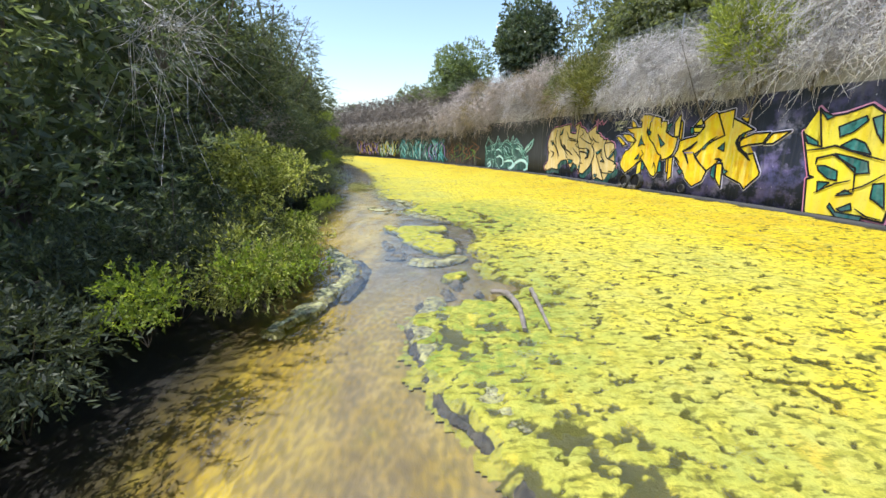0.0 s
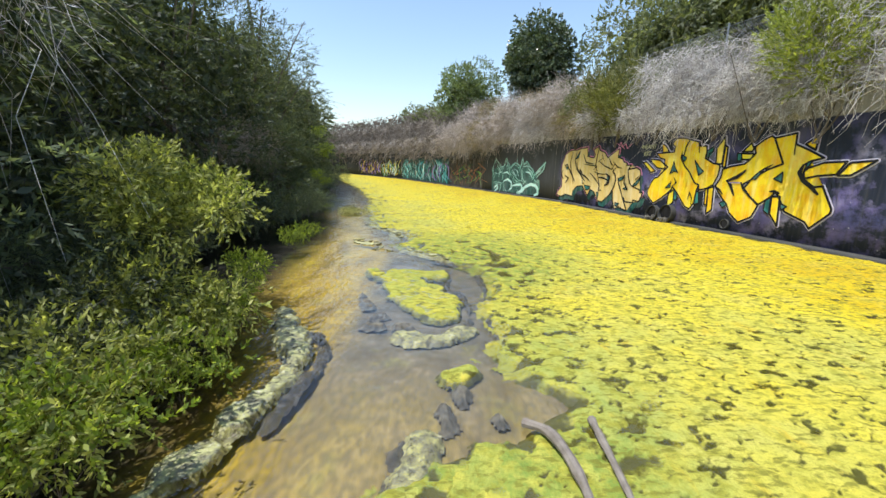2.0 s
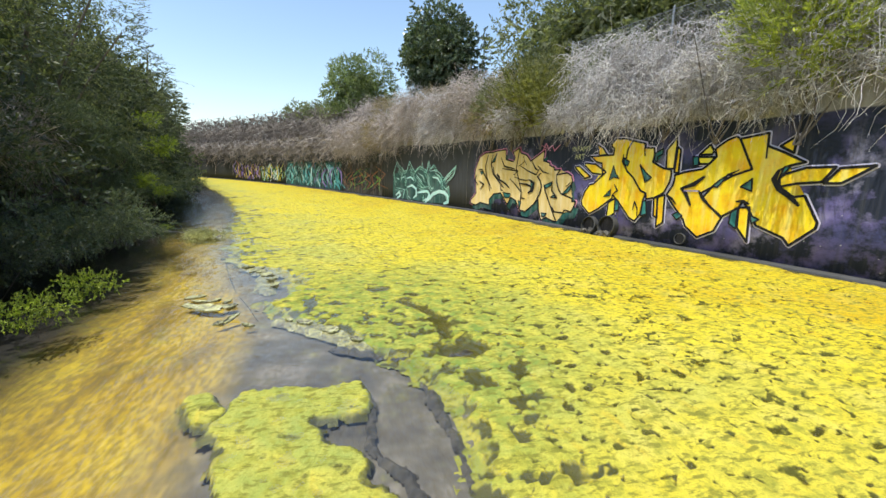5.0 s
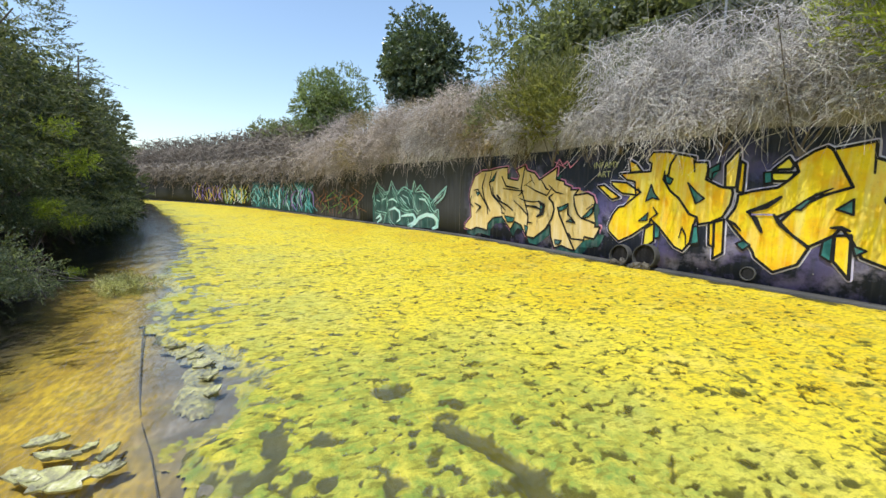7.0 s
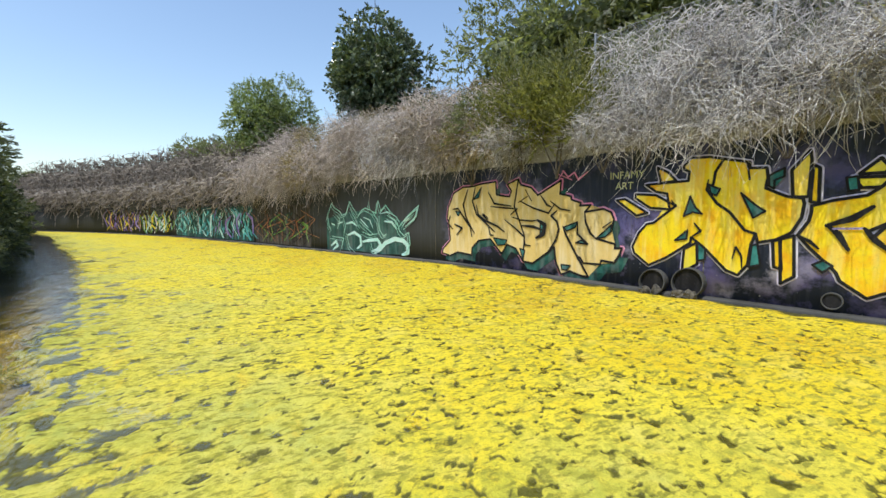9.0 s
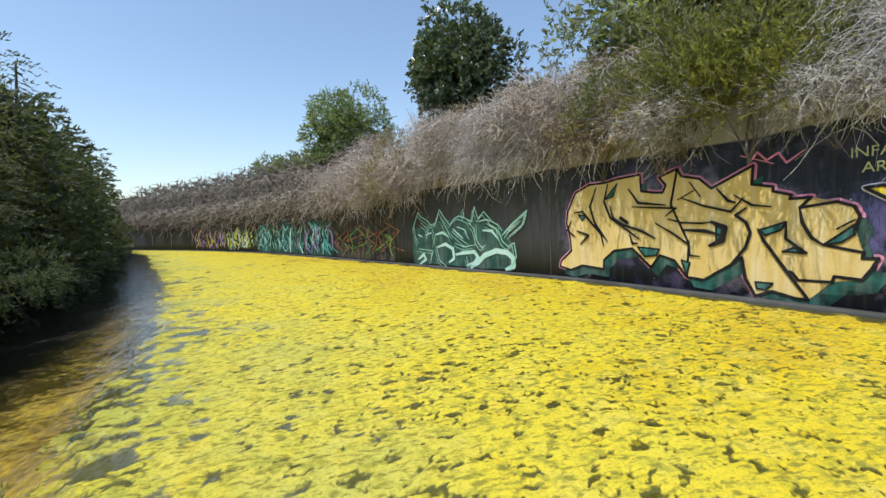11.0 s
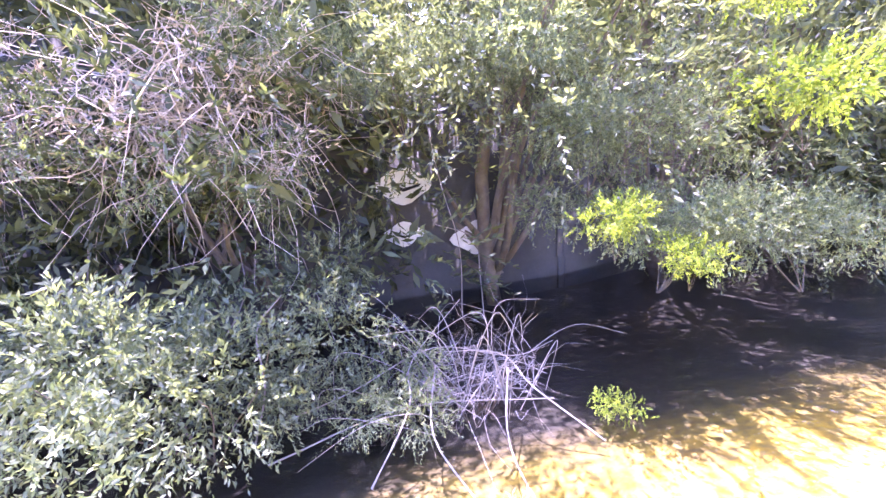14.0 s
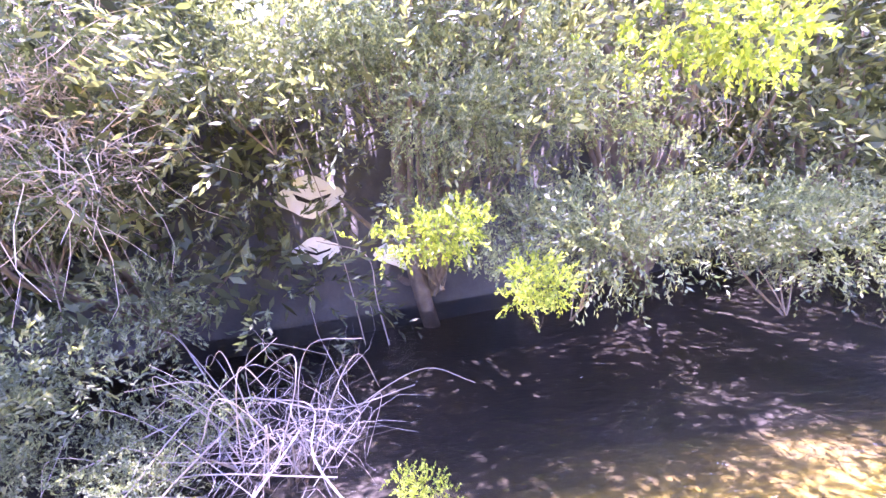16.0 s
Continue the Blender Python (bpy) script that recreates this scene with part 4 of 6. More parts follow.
# ---- painted letters on the wall: outlines as (metres along, height) ----
paint_shape(LEMON, [(2.11, 1.7), (1.98, 1.47), (1.68, 1.4), (1.86, 2.15), (1.68, 1.97), (1.34, 2.01), (0.92, 2.14), (0.69, 1.98), (0.45, 2.1), (0.2, 1.2), (0.3, 0.1), (0.65, 0.12), (1.26, 0.05), (1.76, 0.04), (1.85, 0.74), (1.72, 0.79), (1.82, 0.81)])
paint_shape(TEAL_HOLE, [(1.42, 1.77), (0.97, 1.95), (0.92, 1.87), (1.13, 1.67), (1.36, 1.58)])
paint_shape(TEAL_HOLE, [(1.31, 1.42), (1.09, 1.55), (0.89, 1.47), (0.75, 1.27), (1.09, 1.33)])
paint_shape(TEAL_HOLE, [(1.38, 1.27), (1.06, 1.21), (0.77, 1.14), (0.71, 0.94), (0.93, 0.91)])
paint_shape(TEAL_HOLE, [(1.68, 1.02), (1.53, 1.03), (1.27, 0.94), (1.25, 0.76), (1.42, 0.78), (1.64, 0.93)])
paint_shape(TEAL_HOLE, [(1.61, 0.71), (1.37, 0.71), (1.58, 0.5)])
paint_shape(TEAL_HOLE, [(1.2, 0.47), (1.06, 0.6), (0.91, 0.54)])
paint_shape(TEAL_HOLE, [(1.13, 0.22), (0.9, 0.36), (0.86, 0.24), (1.03, 0.18)])
paint_shape(TEAL_HOLE, [(1.31, 0.23), (1.28, 0.31), (1.14, 0.16), (0.66, 0.15), (0.67, 0.06), (1.11, 0.06)])
paint_shape(TEAL_HOLE, [(0.86, 1.9), (0.7, 1.95), (0.6, 1.47), (0.73, 1.63)])
paint_shape(TEAL_HOLE, [(0.6, 0.75), (0.43, 0.78), (0.33, 0.34), (0.5, 0.45), (0.59, 0.49)])
paint_shape(TEAL_HOLE, [(1.84, 2.11), (1.54, 1.97), (1.67, 1.92)])
paint_shape(TEAL_HOLE, [(2.08, 1.66), (1.76, 1.49), (1.74, 1.41), (1.96, 1.46)])
paint_line(DARK, [(1.95, 1.32), (1.65, 1.36), (1.41, 1.42), (0.84, 1.25), (0.51, 1.17)], 0.04)
paint_line(DARK, [(1.72, 1.06), (1.71, 1.17), (1.41, 1.25), (0.96, 1.01), (0.9, 0.58)], 0.04)
paint_line(DARK, [(1.63, 0.48), (1.26, 0.7), (1, 0.78)], 0.035)
paint_line(DARK, [(1.18, 0.51), (0.75, 0.7), (0.45, 0.93)], 0.035)
paint_line(DARK, [(0.8, 0.27), (0.59, 0.16), (0.34, 0.14)], 0.035)
paint_line(PINK, [(9.59, 2.14), (9.47, 2.31), (9.35, 2.17), (9.2, 2.26), (9.1, 2.1), (8.89, 2.25)], 0.03)
paint_line(PINK, [(9.7, 2.29), (9.26, 2.11)], 0.03)
paint_shape(YELLOW, [(7.89, 1.76), (7.52, 1.73), (7.31, 1.61), (7.28, 1.48), (7.62, 1.51), (7.89, 1.69)])
paint_shape(YELLOW, [(7.08, 2.2), (6.97, 2.32), (6.69, 2.31), (6.5, 2.26), (6.61, 2.07), (6.63, 1.88), (6.72, 1.79), (6.57, 1.57), (6.39, 1.43), (6.18, 1.15), (6.04, 1.1), (6.09, 0.94), (6.12, 0.62), (6.24, 0.45), (6.4, 0.51), (6.74, 0.87), (6.92, 1.01), (6.93, 0.92), (7.31, 0.64), (7.61, 0.48), (7.88, 0.68), (7.92, 0.8), (7.81, 1.05), (7.67, 1.22), (7.55, 1.24), (7.18, 1.54), (7.31, 1.61), (7.33, 1.75), (7.52, 1.79), (7.7, 1.92), (7, 1.95), (6.99, 2.1), (7.07, 2.14)])
paint_shape(YELLOW, [(6.5, 2.26), (6.16, 2.18), (6.16, 2.09), (5.95, 2.08), (5.93, 1.94), (5.95, 1.78), (5.7, 1.65), (5.52, 1.62), (5.5, 1.55), (5.52, 1.35), (5.62, 1.13), (5.8, 1.02), (6.01, 0.97), (6.04, 1.1), (6.18, 1.15), (6.39, 1.43), (6.57, 1.57), (6.72, 1.79), (6.63, 1.88), (6.61, 2.07)])
paint_shape(YELLOW, [(5.66, 2.02), (5.47, 2.28), (5.45, 2.15), (5.46, 1.64), (5.63, 1.64)])
paint_shape(YELLOW, [(5.43, 2.08), (5.36, 2.03), (5.35, 1.55), (5.44, 1.57)])
paint_shape(YELLOW, [(7.51, 2.21), (7.32, 2.11), (7.19, 1.96), (7.44, 1.94)])
paint_shape(YELLOW, [(8.26, 1.66), (8.09, 1.68), (7.66, 1.42), (7.86, 1.37)])
paint_shape(LEMON, [(7.02, 0.81), (6.83, 0.93), (6.81, 0.57), (7.04, 0.41)])
paint_shape(YELLOW, [(5.83, 1), (5.75, 1.03), (5.71, 0.59), (5.8, 0.62)])
paint_shape(YELLOW, [(5.74, 1.03), (5.59, 1.09), (5.56, 0.5), (5.71, 0.38)])
paint_shape(TEAL_HOLE, [(6.96, 1.69), (6.88, 1.52), (6.77, 1.4), (6.91, 1.43), (7.05, 1.36)])
paint_shape(TEAL_HOLE, [(6.98, 1.13), (7.17, 0.95), (6.99, 0.98)])
paint_shape(TEAL_HOLE, [(6.25, 1.72), (6.08, 1.55), (5.94, 1.44), (6.08, 1.34)])
paint_shape(TEAL_HOLE, [(5.92, 1.96), (5.74, 2.06), (5.74, 1.94), (5.85, 1.89), (5.85, 1.77), (5.91, 1.81)])
paint_shape(TEAL_HOLE, [(6.82, 0.93), (6.7, 0.83), (6.7, 0.66), (6.8, 0.63)])
paint_shape(TEAL_HOLE, [(6.01, 0.95), (5.96, 0.64), (6.1, 0.59), (6.08, 0.92)])
paint_shape(TEAL_HOLE, [(6.69, 1.87), (6.53, 1.79), (6.58, 1.69), (6.66, 1.73)])
paint_line(DARK, [(7, 1.95), (6.99, 2.09)], 0.04)
paint_line(DARK, [(6.88, 1.25), (6.78, 1.12), (6.92, 1.01)], 0.04)
paint_line(DARK, [(6.19, 2.18), (6.15, 1.92)], 0.05)
paint_line(DARK, [(7.18, 1.54), (7.25, 1.63)], 0.035)
paint_line(DARK, [(6.7, 1.95), (6.72, 1.79), (6.61, 1.63)], 0.04)
paint_line(DARK, [(6.32, 0.7), (6.28, 0.89), (6.2, 0.75), (6.19, 0.57)], 0.03)
paint_shape(YELLOW, [(5.42, 1.51), (5.21, 1.58), (4.88, 1.64), (4.76, 1.74), (4.64, 1.88), (4.69, 2.02), (4.48, 2.18), (4.34, 2.24), (4.27, 2.19), (4, 1.65), (4.3, 1.53), (4.38, 1.55), (4.63, 1.31), (4.85, 1.17), (4.79, 1.05), (4.62, 0.91), (4.4, 0.73), (4.51, 0.46), (4.81, 0.29), (5.08, 0.49), (5.13, 0.61), (5.43, 0.94), (5.55, 1.1), (5.44, 1.3), (5.42, 1.42)])
paint_shape(YELLOW, [(4.27, 2.19), (3.82, 2.27), (3.81, 2.05), (3.52, 1.92), (3.23, 1.77), (3.45, 1.71), (3.58, 1.63), (3.63, 1.48), (3.54, 1.33), (3.31, 1.2), (3.16, 1.23), (2.93, 0.81), (2.94, 0.72), (3.26, 0.38), (3.36, 0.5), (3.8, 0.66), (3.92, 0.88), (4.06, 1.07), (4.13, 0.95), (4.4, 0.75), (4.62, 0.91), (4.8, 1.09), (4.65, 1.3), (4.3, 1.53), (4, 1.65)])
paint_shape(YELLOW, [(3.56, 1.5), (3.49, 1.57), (3.21, 1.68), (2.83, 1.7), (2.97, 1.46), (3.31, 1.42), (3.53, 1.36)])
paint_shape(YELLOW, [(2.77, 1.68), (2.37, 1.72), (2.55, 1.58), (2.73, 1.45), (2.94, 1.44)])
paint_shape(YELLOW, [(3.62, 2.04), (3.4, 2.2), (3.41, 1.92)])
paint_shape(LEMON, [(4.97, 1.92), (4.78, 2.11), (4.7, 1.99), (4.73, 1.92)])
paint_shape(YELLOW, [(4.12, 0.95), (3.94, 0.97), (3.9, 0.34), (4.1, 0.58)])
paint_shape(LEMON, [(5.03, 1.88), (4.66, 1.87), (4.76, 1.74), (4.94, 1.74)])
paint_shape(TEAL_HOLE, [(5.09, 1.88), (4.98, 1.89), (4.96, 1.72), (5.06, 1.7)])
paint_shape(TEAL_HOLE, [(4.65, 1.31), (4.51, 1.45), (4.41, 1.49), (4.55, 1.3)])
paint_shape(TEAL_HOLE, [(3.97, 1.48), (3.95, 1.26), (4.14, 1.33)])
paint_shape(TEAL_HOLE, [(4.24, 0.85), (4.13, 0.94), (4.12, 0.56), (4.25, 0.64)])
paint_shape(TEAL_HOLE, [(3.91, 0.83), (3.76, 0.77), (3.87, 0.68)])
paint_shape(TEAL_HOLE, [(5.37, 0.69), (5.26, 0.76), (5.16, 0.69), (5.26, 0.59)])
paint_shape(TEAL_HOLE, [(3.51, 1.69), (3.42, 1.71), (3.47, 1.62), (3.55, 1.53)])
paint_line(DARK, [(5.25, 1.24), (5, 1.34), (4.82, 1.49)], 0.09)
paint_line(DARK, [(5.23, 1.23), (5.13, 1.13), (5.02, 0.92)], 0.08)
paint_line(HALO, [(5.18, 1.2), (4.88, 1.21)], 0.05)
paint_line(DARK, [(4.88, 1.21), (4.8, 1.09), (4.62, 0.91)], 0.07)
paint_line(DARK, [(3.58, 1.63), (3.63, 1.48), (3.54, 1.33), (3.38, 1.22), (3.22, 1.07)], 0.09)
paint_line(DARK, [(3.81, 2.05), (3.8, 1.84)], 0.05)
paint_line(DARK, [(4.48, 1.48), (4.34, 1.56), (4.21, 1.63)], 0.04)
paint_line(DARK, [(4.17, 1.06), (4.06, 1.07), (3.96, 1.03)], 0.06)
paint_line(DARK, [(5.55, 1.1), (5.42, 1.02), (5.32, 0.92)], 0.05)
paint_shape(BEIGE, [(13.43, 0.42), (13.14, 0.67), (13.17, 0.98), (13.26, 1.3), (13.22, 1.56), (13, 1.97), (12.63, 2.12), (12.24, 2.12), (11.93, 2.17), (11.43, 2.2), (11.41, 1.88), (11.14, 1.83), (10.98, 1.82), (10.92, 1.95), (11.05, 2.11), (10.71, 2.22), (10.83, 1.59), (10.51, 0.89), (10.55, 0.29), (10.77, 0.58), (11.05, 0.66), (11.22, 0.42), (11.61, 0.77), (12.03, 0.71), (12.28, 0.5), (12.29, 0.31), (12.85, 0.35), (13.16, 0.23), (13.47, 0.29)])
paint_shape(BEIGE, [(10.71, 2.22), (10.64, 2.08), (10.33, 2), (10.14, 1.82), (9.53, 2.12), (9.55, 1.83), (9.27, 1.77), (9.27, 1.7), (9.04, 1.63), (9.06, 1.57), (8.81, 1.58), (8.94, 1.44), (8.53, 1.5), (8.36, 1.43), (8.3, 1.3), (8.35, 1.13), (8.67, 0.91), (8.26, 0.82), (8.27, 0.74), (8.12, 0.75), (8.18, 0.61), (8.27, 0.46), (8.55, 0.48), (8.57, 0.4), (8.95, 0.39), (9.03, 0.5), (9.09, 0.51), (8.83, 0.12), (8.98, 0.12), (9.27, 0.19), (9.49, 0.09), (9.63, 0.36), (9.69, 0.69), (9.85, 0.55), (10.26, 0.27), (10.55, 0.29), (10.51, 0.89), (10.83, 1.59)])
paint_line(DARK, [(12.44, 2.04), (12.61, 1.65), (12.49, 1.29), (12.18, 0.9)], 0.05)
paint_line(DARK, [(12.15, 2.09), (12.25, 1.73), (12.1, 1.39), (11.66, 1.1), (11.46, 0.96)], 0.045)
paint_line(DARK, [(13.02, 1.53), (12.81, 1.55), (12.62, 1.34), (12.33, 1.05), (12.28, 0.8)], 0.05)
paint_line(DARK, [(12.96, 1.12), (12.66, 1.02), (12.87, 0.83)], 0.06)
paint_line(DARK, [(12.1, 1.63), (12.04, 1.39), (11.8, 1.24), (11.37, 1.1), (11.13, 0.97)], 0.05)
paint_line(DARK, [(11.86, 1.38), (11.71, 1.28)], 0.13)
paint_line(DARK, [(11.67, 1.94), (11.47, 1.66), (10.93, 1.59)], 0.05)
paint_line(DARK, [(11.59, 1.59), (11.25, 1.56), (10.73, 1.52), (10.83, 1.46), (10.93, 1.38)], 0.035)
paint_line(DARK, [(11.12, 1.26), (10.78, 1.06), (10.51, 0.87), (10.49, 0.68), (10.32, 0.67)], 0.04)
paint_line(DARK, [(10.88, 1.33), (10.63, 1.26), (10.31, 1.24), (10.11, 1.26)], 0.035)
paint_line(DARK, [(10.58, 1.13), (10.25, 1.11), (10.02, 1.05)], 0.07)
paint_line(DARK, [(10.13, 1.26), (9.93, 1.16), (9.97, 0.95), (10.16, 0.86)], 0.1)
paint_line(DARK, [(10.62, 1.69), (10.24, 1.53), (9.84, 1.42), (9.66, 1.63)], 0.04)
paint_line(DARK, [(9.62, 1.47), (9.77, 1.36), (9.62, 1.24), (9.56, 1.08), (9.63, 0.84), (9.85, 0.55)], 0.05)
paint_line(DARK, [(9.79, 1.68), (9.54, 1.51), (9.29, 1.47)], 0.04)
paint_line(DARK, [(9.46, 1.14), (9.38, 0.96), (9.07, 0.48), (8.83, 0.12)], 0.05)
paint_line(DARK, [(8.94, 1.44), (8.91, 1.23), (8.8, 1.01), (8.67, 0.91)], 0.05)
paint_line(DARK, [(9.1, 1.24), (9.1, 0.99), (8.86, 0.79), (9.14, 0.8)], 0.045)
paint_line(DARK, [(8.53, 1.13), (8.35, 1.25)], 0.045)
paint_line(DARK, [(10.05, 1.81), (9.88, 1.6), (9.77, 1.56)], 0.05)
paint_line(DARK, [(10.49, 1.96), (10.31, 1.7)], 0.04)
paint_line(DARK, [(10.7, 1.67), (10.42, 1.81)], 0.04)
paint_line(DARK, [(11.66, 1.05), (11.6, 0.87), (11.49, 0.87)], 0.05)
paint_line(DARK, [(9.67, 0.68), (9.63, 0.36), (9.49, 0.09)], 0.06)
paint_line(DARK, [(13.12, 1.35), (13.23, 1.14), (13.03, 0.99)], 0.05)
paint_shape(TEAL_HOLE, [(9.44, 1.12), (9.1, 1.24), (9.16, 1.12), (9.36, 1.04)])
paint_shape(TEAL_HOLE, [(8.67, 0.91), (8.36, 1.18), (8.35, 1.06), (8.48, 0.95)])
paint_shape(TEAL_HOLE, [(11.49, 0.8), (11.05, 0.77), (11.11, 0.65), (11.35, 0.62)])
paint_shape(TEAL_HOLE, [(12.22, 1.78), (11.93, 2.08), (12.03, 1.82)])
paint_shape(TEAL_HOLE, [(9.01, 0.86), (8.86, 0.79), (9.14, 0.8)])
paint_shape(TEAL_HOLE, [(10.06, 1.22), (9.91, 1.11), (10.06, 0.93)])
paint_shape(TEAL_HOLE, [(10.64, 0.59), (10.49, 0.55), (10.55, 0.33)])
paint_shape(TEAL_HOLE, [(12.92, 1.48), (12.72, 1.45), (12.82, 1.35)])
paint_shape(TEAL_HOLE, [(9.49, 0.31), (9.26, 0.31), (9.35, 0.2), (9.47, 0.21)])
paint_line(CYAN, [(16.49, 0.1), (16.19, 0.26), (15.95, 0.46), (15.49, 0.61), (15.1, 0.57), (14.9, 0.42), (14.9, 0.21), (15.15, 0.12)], 0.144)
paint_line(CYAN, [(17.16, 0.45), (16.76, 0.52), (16.34, 0.56), (16.19, 0.4), (16.36, 0.22), (16.65, 0.15)], 0.115)
paint_line(CYAN, [(18.04, 0.66), (17.65, 0.76), (17.29, 0.62), (17.26, 0.33), (17.49, 0.2)], 0.108)
paint_line(CYAN, [(19.11, 0.23), (18.8, 0.4), (18.7, 0.24), (19.02, 0.07)], 0.108)
paint_line(CYAN, [(18.12, 1.06), (17.78, 1.12), (17.5, 1)], 0.086)
paint_line(CYAN, [(15.96, 1.17), (15.62, 1.15), (15.4, 0.93)], 0.086)
paint_line(CYAN, [(19.06, 1.05), (18.86, 0.99)], 0.086)
paint_line(CYAN, [(18.66, 1.05), (18.36, 1.12)], 0.072)
paint_line(CYAN, [(17.26, 1.23), (17, 1.06), (16.83, 0.95)], 0.05)
paint_line(CYAN, [(16.14, 1.42), (15.83, 1.47), (15.68, 1.42)], 0.043)
paint_line(CYAN, [(17.08, 1.29), (16.73, 1.2), (16.57, 0.92)], 0.036)
for line in (
        [(19.36, 1.21), (19.19, 1.53), (19.02, 1.81), (18.88, 1.65), (18.49, 1.49), (18.39, 1.36), (18.1, 1.42), (17.88, 1.84), (17.66, 1.59), (17.39, 1.35)],
        [(17.39, 1.35), (17.2, 1.52), (16.97, 1.61), (16.72, 1.54), (16.79, 1.8)],
        [(16.72, 1.54), (16.39, 1.43), (16.28, 1.84), (16.14, 1.51), (15.9, 1.69), (15.61, 1.41), (15.39, 1.31), (15.25, 1.15)],
        [(15.26, 1.04), (14.9, 1.33), (14.42, 1.65), (14.53, 1.32), (15.01, 1.01)],
        [(15.39, 1.25), (15.26, 0.88), (15.06, 0.73), (14.85, 0.83), (14.79, 0.47), (14.94, 0.18)],
        [(18.13, 0.72), (17.97, 0.24), (17.6, 0.05)],
        [(18.46, 0.13), (18.29, 0.53), (19.09, 0.58)],
        [(16.23, 1.34), (16.21, 0.87), (16.02, 0.68), (15.86, 0.76)],
        [(16.59, 1.49), (16.31, 1.2), (16.24, 0.92)],
        [(17.31, 1.15), (16.92, 0.92), (16.58, 0.75)],
        [(19.3, 1.4), (19.22, 0.96), (19.08, 0.77)],
        [(17.85, 1.57), (17.54, 1.21), (17.32, 0.91)],
        [(16.68, 0.41), (16.61, 0.18), (16.24, 0.14)],
        [(18.3, 1.27), (18.17, 0.96), (18.23, 0.72)],
        [(15.83, 1.36), (15.47, 1.2), (15.26, 0.93)],
        [(17.19, 0.8), (16.76, 0.69), (16.29, 0.76)],
        [(18.89, 1.46), (18.5, 1.21), (18.61, 0.96)],
        [(15.12, 1.04), (14.97, 1.2), (14.62, 1.4)]):
    paint_line(MINT, line, 0.034)
    paint_line(MINT, [(u + 0.07, z - 0.09) for u, z in line], 0.022)
paint_shape_body = [(19.4, 1.2), (18.6, 1.4), (17.8, 1.5), (17.0, 1.5), (16.1, 1.45), (15.2, 1.2), (14.8, 0.6), (14.9, 0.14), (16.2, 0.08), (17.8, 0.12), (19.4, 0.06)]
part("backing", on_paint(flat_shape(paint_shape_body), 0.008), DIM_GREEN, PIECES["mint"], "dark green ground of the letters")


for u0, u1, paint in ((20.5, 25.4, BROWN_BLACK), (25.7, 30.2, TEAL_DARK), (30.4, 35.6, TEAL_DARK)):
    tagged(part("painted_ground", on_paint(flat_shape([(u0, 0.1), (u1, 0.1), (u1, 1.8), (u0, 1.8)]), 0.004), paint, None), "dark sprayed ground behind far graffiti", "paint", kind="structure")


def scribble_piece(seed, s0, s1, top, paints, label, count, lean=0.25, wide=0.13):
    """A far-off piece whose letters cannot be read: crossing strokes in its colours."""
    rg = np.random.default_rng(seed)
    owner = thing("graffiti", label, "graffiti", group="graffiti on the wall")
    for i in range(count):
        s = s0 + (s1 - s0) * (i + rg.uniform(0.1, 0.9)) / count
        z0, z1 = rg.uniform(0.15, 0.5), top * rg.uniform(0.7, 1.0)
        pts = [(s + rg.normal() * lean, z0), (s + rg.normal() * lean, z0 + (z1 - z0) * 0.35), (s + rg.normal() * lean, z0 + (z1 - z0) * 0.7), (s + rg.normal() * lean, z1)]
        part("stroke", on_paint(flat_line(pts, rg.uniform(0.5, 1.3) * wide), 0.008 + 0.004 * (i % 4)), paints[i % len(paints)], owner)


scribble_piece(1, 20.6, 25.2, 1.6, [ORANGE, DARK, GREEN, BROWN_BLACK, ORANGE, TEAL_DARK, DARK], "faded orange and green graffiti on brown-black wall", 44, 0.55, 0.045)
scribble_piece(2, 25.8, 30.0, 1.75, [AQUA, TEAL_DARK, AQUA, PURPLE, CYAN, DARK], "aqua and violet graffiti on the far wall", 46)
scribble_piece(3, 30.5, 35.4, 1.75, [AQUA, CYAN, AQUA, TEAL_DARK], "bright aqua graffiti on the far wall", 46)
scribble_piece(4, 36.2, 40.2, 1.7, [GREEN, LEMON, CYAN, DARK, WHITE], "green and white graffiti on the far wall", 36)
scribble_piece(5, 40.2, 46.0, 1.8, [ORANGE, PURPLE, DARK, LEMON, PURPLE], "orange and purple graffiti on the far wall", 40)


def painted_words(text, s, z, size, paint):
    """Hand-sprayed small words, in capitals, on the wall."""
    cu = bpy.data.curves.new("tag", "FONT")
    cu.body, cu.size = text, size
    ob = new("tag", cu)
    me = bpy.data.meshes.new_from_object(ob.evaluated_get(bpy.context.evaluated_depsgraph_get()))
    bpy.data.objects.remove(ob)
    for v in me.vertices:
        v.co = Vector(on_wall(s - v.co.x, 0.006, z + v.co.y))
    return tagged(part("lettering", me, paint, None), "small yellow-green hand-sprayed words on the wall", "lettering")


TAG = paint_material("tag_paint", (0.46, 0.48, 0.22), (0.56, 0.56, 0.34))
painted_words("INFAMY", 8.42, 2.06, 0.19, TAG)
painted_words("ART", 8.30, 1.86, 0.19, TAG)


